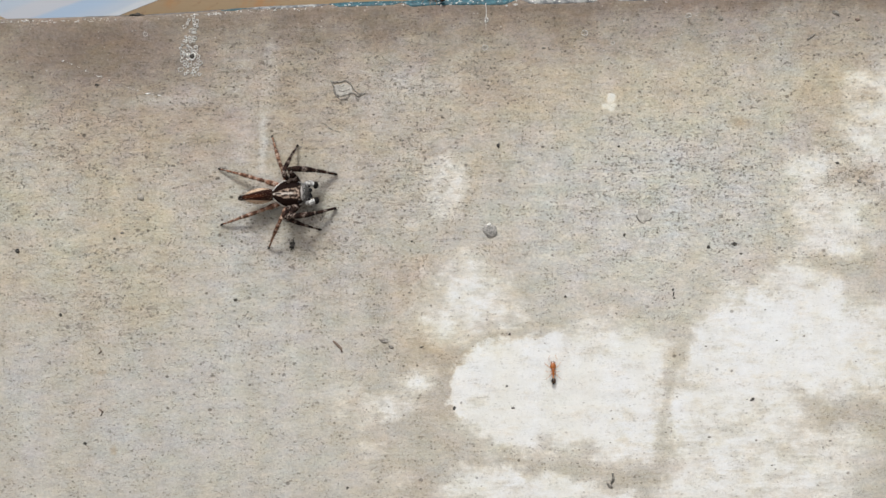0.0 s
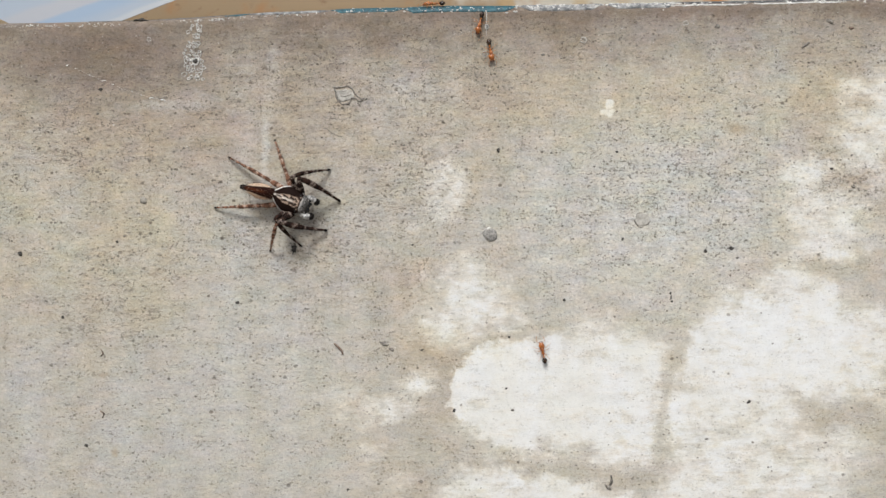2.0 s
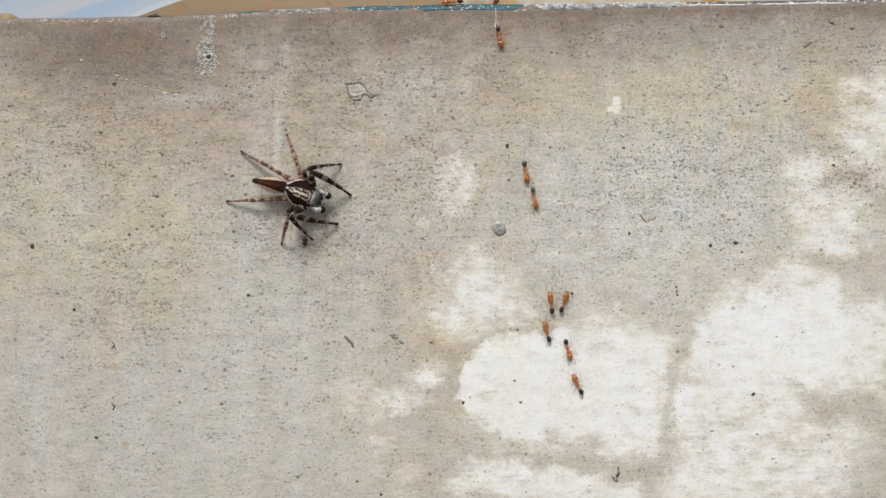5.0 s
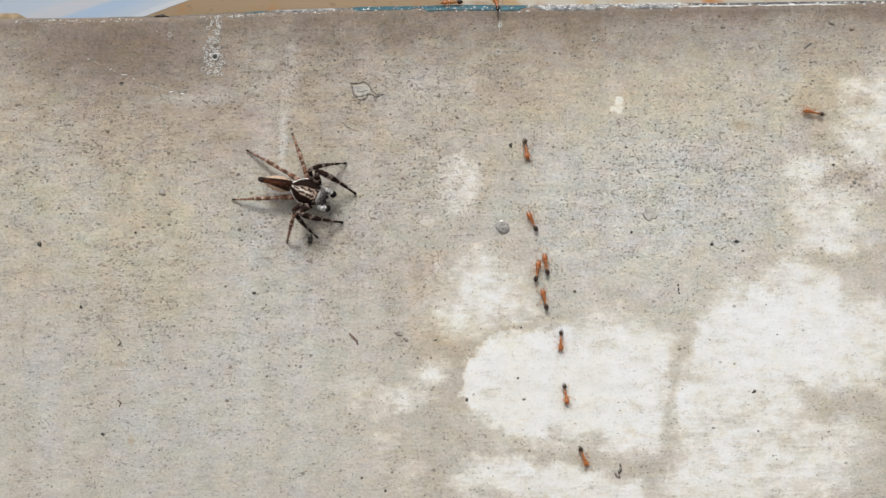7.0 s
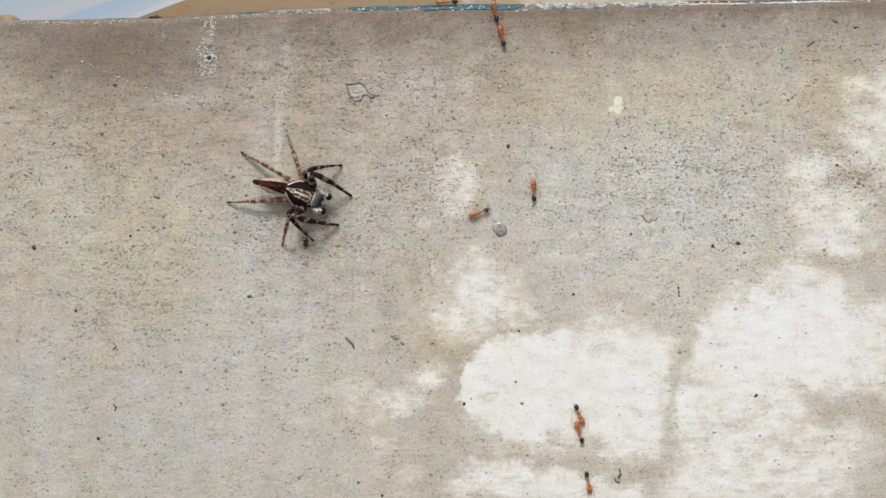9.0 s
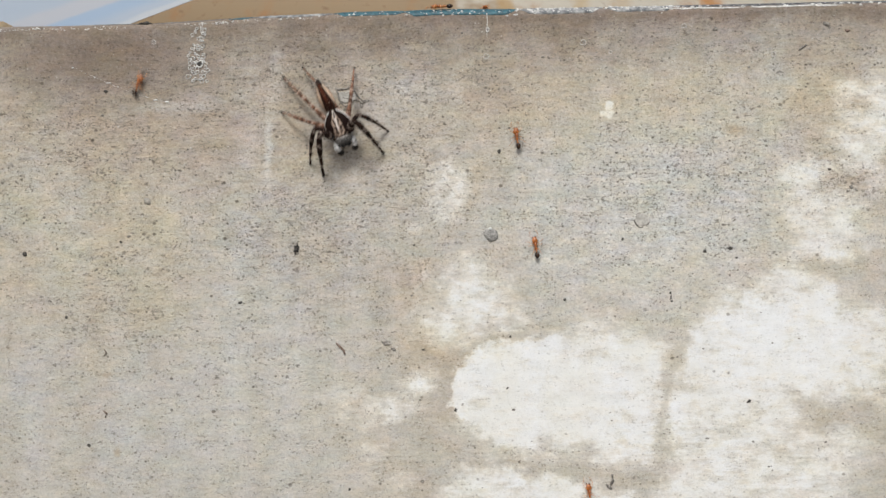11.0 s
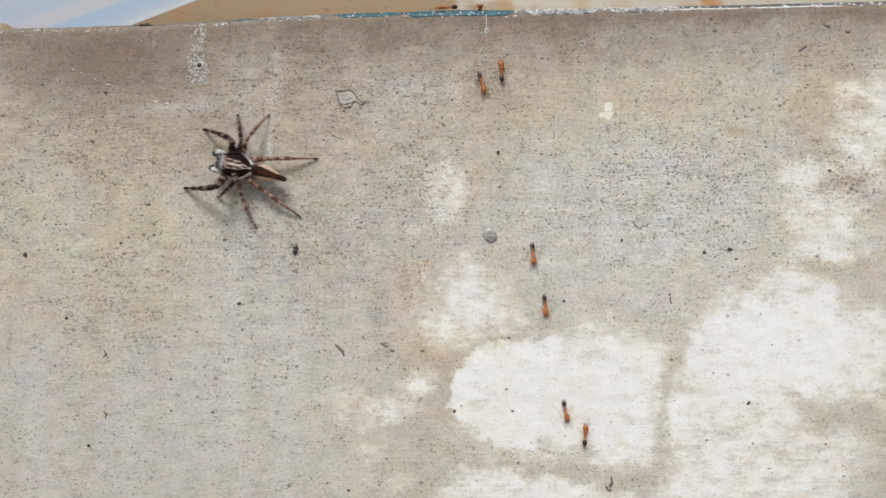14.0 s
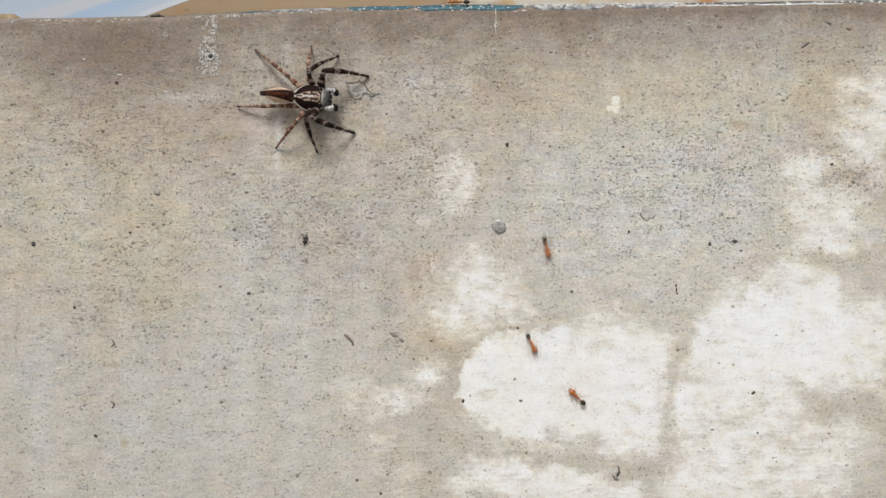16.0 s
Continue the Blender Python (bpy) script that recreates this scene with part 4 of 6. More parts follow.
edge_scrap(-0.03875)


def fibre(name, points, r, material, label, category):
    x, z = points[0]
    bm = bmesh.new()
    pts = [(a - x, -r * 0.6, b - z) for a, b in points]
    tube(bm, pts, [r * (0.5 + 0.7 * math.sin(math.pi * (i + 0.6) / len(pts))) for i in range(len(pts))], 7)
    ob = part(name, bm, material)
    ob.location = (x, 0, z)
    return tagged(ob, label, category)


fibre("husk", [(-0.01311, 0.38854), (-0.01250, 0.38791), (-0.01203, 0.38743), (-0.01196, 0.38696)], 0.00014, HUSK, "curled brown husk on the concrete", "husk")
fibre("hair", [(-0.01412, 0.41768), (-0.01342, 0.41751), (-0.01280, 0.41696), (-0.01202, 0.41655), (-0.01140, 0.41647)], 0.000034, GRIT, "thin dark bent hair on concrete", "hair")
for x, z, w, h in ((0.03241, 0.39454, 0.00016, 0.0002), (0.03248, 0.39399, 0.00012, 0.00034), (0.03255, 0.39344, 0.0002, 0.00016)):
    grain(x, z, w, h, 0, SOOT, "dark crumb in a short row on concrete")
fibre("twig", [(0.05029, 0.42709), (0.05084, 0.42747), (0.05132, 0.42778)], 0.00011, GRIT, "short dark splinter on the concrete", "splinter")
fibre("husk", [(0.02401, 0.37008), (0.02416, 0.36929), (0.02384, 0.36867)], 0.00016, GRIT, "curved grey husk on the pale lime", "husk")
fibre("husk", [(0.02329, 0.36884), (0.02352, 0.36837), (0.02399, 0.36813)], 0.00014, GRIT, "curved grey husk on the pale lime", "husk")
fibre("hair", [(-0.04496, 0.38820), (-0.04466, 0.38765), (-0.04505, 0.38727)], 0.00008, HUSK, "thin dark bent hair on concrete", "hair")
fibre("hair", [(-0.04523, 0.37978), (-0.04477, 0.37938), (-0.04501, 0.37884)], 0.00009, HUSK, "thin dark bent hair on concrete", "hair")
fibre("hair", [(0.03901, 0.40304), (0.03958, 0.40498), (0.03993, 0.40732)], 0.00002, GRIT, "thin dark bent hair on concrete", "hair")


def silk_thread():
    x0, z0 = -0.04835, 0.42683
    x1, z1 = -0.03514, 0.42180
    thing = new("silk_thread")
    thing.location = (x0, 0, z0)
    bm = bmesh.new()
    pts = [((x1 - x0) * i / 14, -0.00006, (z1 - z0) * (1 - (1 - i / 14) ** 1.35)) for i in range(15)]
    tube(bm, pts, [0.000004] * 15, 5)
    part("strand", bm, SILK, thing)
    rng = random.Random(3)
    for i in (0, 1, 3, 5, 6, 9, 10, 12, 13, 14):
        bm = bmesh.new()
        lump(bm, (pts[i][0] + rng.uniform(-0.0004, 0.0004), -0.00006, pts[i][2] + rng.uniform(-0.00012, 0.00012)), (rng.choice((0.00006, 0.0001, 0.00016, 0.00034)), 0.00004, rng.uniform(0.00004, 0.00008)), i * 1.9, 0.7, 1)
        part("speck", bm, SILK, thing)
    return tagged(thing, "old silk thread with white specks on concrete", "silk thread")


silk_thread()


def loose_grit():
    """Fine dark grains all over the face."""
    bm = bmesh.new()
    rng = random.Random(21)
    for i in range(420):
        x, z = rng.uniform(-0.066, 0.066), rng.uniform(0.36, TOP - 0.003)
        r = rng.uniform(0.00004, 0.0001) * (1 + rng.random() ** 4)
        lump(bm, (x, 0, z), (r * rng.uniform(1, 1.9), r * 0.5, r), i * 0.77, 0.5, 1)
    ob = tagged(part("loose_grit", bm, GRIT), "fine dark grit sprinkled over the concrete", "grit", kind="stuff")
    return ob


loose_grit()


# ---- the spider: x forwards, z away from the wall, origin on the wall under its head ----
BODY = 0.0021
HIPS = {1: (1.15, 0.95), 2: (0.45, 1.15), 3: (-0.35, 1.15), 4: (-1.05, 0.95)}
LENGTHS = {1: (3.3, 6.6), 2: (3.0, 5.7), 3: (3.1, 5.0), 4: (3.6, 6.0)}
HIP_Z = 1.35


def spider_leg(number, side, thing):
    """Thigh and knee in one piece, then shin, heel and foot; x runs outwards."""
    a, b = (v * MM for v in LENGTHS[number])
    skin = FORE if number < 3 else HIND
    thick = {1: 0.50, 2: 0.38, 3: 0.33, 4: 0.33}[number] * MM
    bm = bmesh.new()
    tube(bm, [(-0.0002, 0, 0), (a * 0.08, 0, 0.00005), (a * 0.2, 0, 0.0001), (a * 0.42, 0, 0.00018), (a * 0.6, 0, 0.00016), (a * 0.7, 0, 0.00012), (a * 0.75, 0, 0.0001), (a * 0.86, 0, 0.00012), (a, 0, 0)],
         [thick * f for f in (0.66, 0.78, 0.98, 1.14, 1.0, 0.76, 0.66, 0.80, 0.68)], 14)
    ball(bm, (a, 0, 0), (thick * 0.68,) * 3, 12, 8)
    leg = part("leg", bm, skin, thing)
    bend = 0.00026
    bm = bmesh.new()
    tube(bm, [(0, 0, 0), (b * 0.05, 0, bend * 0.3), (b * 0.16, 0, bend * 0.8), (b * 0.3, 0, bend), (b * 0.42, 0, bend), (b * 0.48, 0, bend), (b * 0.52, 0, bend * 0.95), (b * 0.64, 0, bend * 0.8), (b * 0.75, 0, bend * 0.6),
              (b * 0.79, 0, bend * 0.5), (b * 0.86, 0, bend * 0.35), (b * 0.93, 0, bend * 0.15), (b, 0, -0.00002)],
         [thick * f for f in (0.62, 0.66, 0.78, 0.80, 0.66, 0.50, 0.50, 0.48, 0.40, 0.33, 0.34, 0.34, 0.2)], 12)
    lower = part("lower_leg", bm, skin, leg)
    bm = bmesh.new()
    ball(bm, (b * 0.955, 0, 0.00004), (b * 0.05, thick * 0.42, thick * 0.42), 10, 8)
    for w in (0.8, -0.8):
        tube(bm, [(b * 0.985, 0, 0.00003), (b * 1.01, w * 0.0001, -0.00004)], [0.00005, 0.00002], 5)
    foot = part("foot_pad", bm, BLACK, lower, "black hairy foot")
    rng = random.Random(number * 10 + side)

    def fur(length, wide, lift, count, reach):
        bm = bmesh.new()
        for _ in range(count):
            u, w = rng.random(), rng.uniform(0, 2 * math.pi)
            d = Vector((0.75, math.cos(w), math.sin(w))).normalized() * rng.uniform(0.5, 1.0) * reach
            o = Vector((u * length * 0.93, math.cos(w) * wide * 0.7, math.sin(w) * wide * 0.7 + lift))
            tube(bm, [o, o + d], [0.000020, 0.000005], 3)
        return bm

    for bm, skin2, above in ((fur(b, thick * 0.7, bend * 0.6, 70, 0.00042), BLACK, lower), (fur(a, thick * 1.3, 0.0001, 50, 0.00030), HAIR, leg)):
        part("bristles", bm, skin2, above)["kind"] = "stuff"
    return leg, lower


def jumping_spider():
    thing = new("jumping_spider")
    bm = bmesh.new()

    def shape(x, y, z):
        """Egg-shaped from above: blunt square front, tapered to the waist."""
        wide = 1 - 0.24 * max(0, x) ** 2.2 - 0.46 * max(0, -x - 0.1) ** 1.7
        high = z * (1.0 if z > 0 else 0.65)
        return (x + 0.10 * max(0, x) * abs(y), y * wide, high * (1.0 - 0.34 * max(0, -x) ** 2))

    ball(bm, (-0.0001, 0, 0), (0.00258, 0.00186, 0.00122), 48, 30, shape)
    head = part("carapace", bm, CARAPACE, thing, "black carapace with pale band and white hem")
    head.location = (0, 0, BODY)
    bm = bmesh.new()
    ball(bm, (0, 0, 0), (0.00050, 0.00118, 0.00090), 24, 16)
    face = part("face", bm, FACE, thing, "grey hairy face")
    face.location = (0.00205, 0, BODY - 0.00015)
    for y, z, r in ((0.00036, 0.0001, 0.00036), (-0.00036, 0.0001, 0.00036), (0.00092, 0.00022, 0.0002), (-0.00092, 0.00022, 0.0002)):
        bm = bmesh.new()
        ball(bm, (0.00038, y, z), (r, r, r), 14, 10)
        part("eye", bm, EYE, face, "glossy black eye")
    for x, y in ((1.15, 1.10), (1.15, -1.10), (0.1, 1.22), (0.1, -1.22)):
        bm = bmesh.new()
        ball(bm, (x * MM, y * MM, 0.00074), (0.00016,) * 3, 10, 8)
        part("eye", bm, EYE, head, "glossy black eye")
    rng = random.Random(9)
    bm = bmesh.new()
    for i in range(70):
        y, u = rng.uniform(-0.0012, 0.0012), rng.uniform(0, 1)
        o = Vector((0.0001 + 0.00028 * u, y, 0.00062 * (1 - u) - 0.0001))
        tube(bm, [o, o + Vector((rng.uniform(0.00012, 0.0003), rng.gauss(0, 0.00008), rng.uniform(0.0, 0.0002)))], [0.000022, 0.000006], 3)
    part("face_fringe", bm, HOAR, face, "pale fringe of hair over the eyes")["kind"] = "stuff"
    bm = bmesh.new()
    ball(bm, (-0.0002, 0, -0.0009), (0.0021, 0.0011, 0.00055), 20, 12)
    part("sternum", bm, HIND, thing).location = (0, 0, BODY)
    # abdomen hangs on a thin waist
    bm = bmesh.new()
    ball(bm, (-0.0022, 0, 0), (0.00242, 0.00106, 0.001), 40, 24,
         lambda x, y, z: (x, y * (1 - 0.46 * max(0, -x) ** 1.6 - 0.22 * max(0, x) ** 2), z * (0.95 - 0.25 * max(0, -x))))
    tube(bm, [(0.0005, 0, -0.0001), (-0.0004, 0, 0)], [0.00045, 0.00048], 12)
    belly = part("abdomen", bm, ABDOMEN, thing, "slim abdomen, dark stripe between cream flanks")
    belly.location = (-0.0020, 0, BODY - 0.0001)
    bm = bmesh.new()
    for s in (1, -1):
        tube(bm, [(-0.0043, s * 0.00014, -0.0001), (-0.00475, s * 0.00014, -0.00014), (-0.0051, s * 0.0001, -0.0002)], [0.00024, 0.00022, 0.0001], 8)
    part("spinnerets", bm, BLACK, belly, "dark spinnerets")
    for s in (1, -1):
        bm = bmesh.new()
        tube(bm, [(-0.0004, s * -0.0001, -0.0001), (0.0001, s * 0.00022, 0.0002), (0.00055, s * 0.00026, 0.0003), (0.0009, s * 0.00014, 0.0001), (0.00112, s * 0.00006, -0.0002)],
             [0.00022, 0.00034, 0.00038, 0.00036, 0.00026], 14)
        palp = part("pedipalp", bm, HOAR, thing, "white hairy feeler beside the jaws")
        palp.location = (0.00195, s * 0.00100, BODY - 0.0003)
        bm = bmesh.new()
        ball(bm, (0.00124, s * 0.00002, -0.00026), (0.00040, 0.00048, 0.00060), 16, 12)
        part("palp_tip", bm, BLACK, palp, "black bulb of the feeler")
        bm = bmesh.new()
        for i in range(60):
            u, w = rng.random(), rng.uniform(0, 2 * math.pi)
            o = Vector((0.0001 + 0.0009 * u, s * 0.0002 + 0.0003 * math.cos(w), 0.0002 - 0.0003 * u * u + 0.0003 * math.sin(w)))
            tube(bm, [o, o + Vector((0.00016, 0.00016 * math.cos(w), 0.00016 * math.sin(w)))], [0.00002, 0.000006], 3)
        part("palp_fringe", bm, HOAR, palp)["kind"] = "stuff"
        bm = bmesh.new()
        tube(bm, [(0, 0, 0), (0.0002, 0, -0.0004), (0.0001, 0, -0.0009)], [0.0003, 0.00028, 0.0001], 10)
        jaw = part("jaw", bm, BLACK, thing, "dark jaw")
        jaw.location = (0.0022, s * 0.0004, BODY - 0.0006)
    bm = bmesh.new()
    for i in range(260):
        w, u = rng.uniform(-0.2, math.pi + 0.2), rng.uniform(-1, 1)
        o = Vector((-0.0022 + 0.0023 * u, math.cos(w) * 0.0010 * (1 - 0.5 * u * u), math.sin(w) * 0.0009 * (1 - 0.4 * u * u)))
        d = Vector((-0.8, math.cos(w) * 0.35, math.sin(w) * 0.35)) * rng.uniform(0.0002, 0.0004)
        tube(bm, [o, o + d], [0.000018, 0.000005], 3)
    part("bristles", bm, HAIR, belly)["kind"] = "stuff"
    legs = {(n, s): spider_leg(n, s, thing) for s in (1, -1) for n in (1, 2, 3, 4)}
    tagged(thing, "brown, black and white striped jumping spider on concrete", "spider")
    return thing, belly, legs


spider, belly, legs = jumping_spider()


# ---- ants ----
ANT_SIZE = 0.88


def build_ant():
    thing = new("ant")
    h = 0.00052
    bm = bmesh.new()
    # broad heart-shaped head, widest behind the eyes
    ball(bm, (0.00116, 0, h), (0.00050, 0.00045, 0.00032), 20, 14,
         lambda x, y, z: (x + (0.16 * y * y if x < 0 else 0) * -1, y * (1 - 0.34 * max(0, x) ** 1.5), z * (1 - 0.25 * max(0, x))))
    head = part("head", bm, ANT, thing, "orange heart-shaped head")
    for s in (1, -1):
        bm = bmesh.new()
        ball(bm, (0.00112, s * 0.00038, h + 0.00012), (0.00009, 0.00005, 0.00008), 8, 6)
        part("eye", bm, GASTER, head, "small black eye")
        bm = bmesh.new()
        tube(bm, [(0.00145, s * 0.00012, h + 0.00005), (0.0017, s * 0.00042, h + 0.0002), (0.0019, s * 0.00062, h + 0.00015), (0.00225, s * 0.0006, h - 0.0001), (0.00272, s * 0.0004, h - 0.00035)],
             [0.00003, 0.000024, 0.000026, 0.000026, 0.00003], 6)
        part("antenna", bm, ANTLEG, head, "thin elbowed amber feeler")
        bm = bmesh.new()
        tube(bm, [(0.00152, s * 0.00018, h - 0.0001), (0.00172, s * 0.0002, h - 0.00014), (0.00186, s * 0.00005, h - 0.00016)], [0.00011, 0.00009, 0.00002], 7)
        part("jaw", bm, ANTDARK, head, "darker jaw")
    bm = bmesh.new()
    ball(bm, (0.00052, 0, h + 0.00004), (0.00036, 0.00027, 0.00027), 16, 10)
    ball(bm, (0.00016, 0, h - 0.00002), (0.00034, 0.00017, 0.00019), 12, 8)
    ball(bm, (-0.00012, 0, h - 0.00004), (0.00022, 0.00019, 0.00018), 12, 8)
    part("thorax", bm, ANT, thing, "slim orange thorax")
    bm = bmesh.new()
    for x, r in ((-0.00040, 0.00013), (-0.00062, 0.00015)):
        ball(bm, (x, 0, h + 0.00003), (0.00011, r * 0.9, r * 1.1), 10, 8)
    tube(bm, [(-0.0002, 0, h - 0.00006), (-0.0005, 0, h - 0.00004), (-0.00078, 0, h)], [0.00007, 0.00006, 0.00007], 8)
    part("waist", bm, ANT, thing, "two-knobbed orange waist")
    bm = bmesh.new()
    ball(bm, (-0.00118, 0, h + 0.00004), (0.00050, 0.00038, 0.00034), 20, 14, lambda x, y, z: (x, y * (1 - 0.35 * max(0, -x) ** 1.6), z * (1 - 0.3 * max(0, -x))))
    part("gaster", bm, GASTER, thing, "shiny black abdomen")
    for s in (1, -1):
        for x, reach in ((0.00062, 0.00075), (0.00035, -0.0001), (0.00008, -0.00085)):
            bm = bmesh.new()
            tube(bm, [(0, 0, 0), (reach * 0.45, s * 0.00042, 0.00034), (reach * 0.62, s * 0.00056, 0.0003), (reach * 1.0, s * 0.00088, -0.00012), (reach * 1.3, s * 0.00112, -h + 0.00016)],
                 [0.00004, 0.000042, 0.00003, 0.000024, 0.000016], 6)
            leg = part("leg", bm, ANTLEG, thing, "thin amber leg")
            leg.location = (x, s * 0.00013, h - 0.0001)
    for ob in thing.children_recursive:
        ob.data.transform(Matrix.Scale(ANT_SIZE, 4))
        ob.location *= ANT_SIZE
    return tagged(thing, "orange ant with a black abdomen walking on concrete", "ant", "ants on the wall")


ants = [build_ant()]
ants += [copy_thing(ants[0], pose(0, 0, 0)) for _ in range(17 - 1)]


# ---- what moves ----
def on_wall(x, up, turn):
    """A pose on the wall's face at x and height up; past the upper edge it goes on over the rounding and along the top."""
    start = TOP - ROUND + edge_dip(x)
    arc = ROUND * math.pi / 2
    s = up - start
    if s <= 0:
        place, lean = Vector((x, 0, up)), 0.0
    elif s < arc:
        lean = 90 * s / arc
        place = edge_point(x, lean)
    else:
        lean = 90.0
        place = Vector((x, min(ROUND + s - arc, 0.029), TOP + edge_dip(x)))
    return Matrix.Translation(place) @ pose(0, 0, 0, 90 - lean) @ pose(0, 0, 0, 0, 0, turn)


def trail(ant, rows):
    """Rows of seconds, x and height in millimetres, and heading: 0 along +x, 90 up."""
    keys = []
    for (t, x, z, a), (u, x2, z2, b) in zip(rows, rows[1:] + rows[-1:]):
        keys.append((t, on_wall(x * MM, z * MM, a)))
        gap = u - t
        far = abs(z2 - z) > 3 and max(z, z2) > TOP * 1000 - 3
        turns = int(abs(b - a) // 70)
        n = max(turns, 3 if far else 0)
        for i in range(1, n + 1):
            f = i / (n + 1)
            keys.append((t + gap * f, on_wall((x + (x2 - x) * f) * MM, (z + (z2 - z) * f) * MM, a + (b - a) * f)))
    if rows[-1][0] < 16:
        keys.append((16.0, keys[-1][1]))
    walk(ant, keys)
    # legs swing in threes while the ant walks
    path = np.array([r[:3] for r in rows])
    ticks = np.arange(0, 16.01, 0.1)
    x, z = np.interp(ticks, path[:, 0], path[:, 1]), np.interp(ticks, path[:, 0], path[:, 2])
    gone = np.concatenate([[0], np.cumsum(np.hypot(np.diff(x), np.diff(z)))])
    for i, leg in enumerate([c for c in ant.children if c.name.startswith("leg")]):
        side = 1 if i < 3 else -1
        base = leg.matrix_basis.copy()
        home = (0.62, 0.35, 0.08)[i % 3]
        swing = []
        last = None
        for t, d in zip(ticks, gone):
            w = round(20 * math.sin(d * 2.4 + math.pi * ((i + (i > 2)) % 2)), 1)
            if last is not None and w == last and t < 15.95:
                continue
            last = w
            swing.append((t, Matrix.Translation(Vector((home * MM, side * 0.00013, 0.00042)) * ANT_SIZE) @ pose(0, 0, 0, 0, 0, w * side)))
        walk(leg, swing if len(swing) > 1 else [(0.0, swing[0][1]), (16.0, swing[0][1])])


STANCES = []


def stance(t, x, z, turn, sway, feet):
    """One pose of the spider: seconds, place in millimetres, heading, swing of the abdomen, and where its eight feet stand."""
    STANCES.append((t, x * MM, z * MM, turn, sway, feet))


def leg_pose(number, side, foot):
    """The upper leg's pose in the spider's space and the knee's bend, for a foot in that space."""
    a, b = (v * MM for v in LENGTHS[number])
    hx, hy = HIPS[number]
    hip = Vector((hx * MM, side * hy * MM, HIP_Z * MM))
    reach = Vector(foot) - hip
    d = min(max(reach.length, abs(a - b) * 1.15 + 1e-5), (a + b) * 0.995)
    way = reach.normalized()
    out = {1: (0.25, 1.1, 0.9), 2: (-0.3, 1.1, 0.85), 3: (0.0, 0.25, 1.0), 4: (-0.1, 0.2, 1.0)}[number]
    pole = Vector((out[0], side * out[1], out[2]))
    pole = (pole - way * pole.dot(way)).normalized()
    along = (a * a - b * b + d * d) / (2 * d)
    knee = way * along + pole * math.sqrt(max(a * a - along * along, 0))
    fx = knee.normalized()
    flat = way.cross(pole).normalized()      # the leg's hinge
    fy = -flat
    fz = fx.cross(fy).normalized()
    turn = Matrix((fx, fy, fz)).transposed().to_4x4()
    shin = (way * d - knee).normalized()
    local = turn.to_3x3().transposed() @ shin
    bend = math.degrees(math.atan2(-local.z, local.x))
    return Matrix.Translation(hip) @ turn, Matrix.Translation((a, 0, 0)) @ pose(0, 0, 0, 0, bend, 0)


def spider_moves():
    body, sways = [], []
    limbs = {key: ([], []) for key in legs}
    for t, x, z, turn, sway, feet in STANCES:
        m = on_wall(x, z, turn) @ Matrix.Translation((0.0004, 0, 0))
        body.append((t, m))
        sways.append((t, Matrix.Translation((-0.0020, 0, BODY - 0.0001)) @ pose(0, 0, 0, 0, 0, max(-28, min(28, sway)))))
        back = m.inverted()
        for i, (fx, fz) in enumerate(feet):
            key = (i % 4 + 1, 1 if i < 4 else -1)
            foot = back @ Vector((fx * MM, -0.00012, fz * MM))
            upper, lower = leg_pose(*key, foot)
            limbs[key][0].append((t, upper))
            limbs[key][1].append((t, lower))
    walk(spider, body)
    walk(belly, sways)
    for key, (upper, lower) in limbs.items():
        walk(legs[key][0], upper)
        walk(legs[key][1], lower)


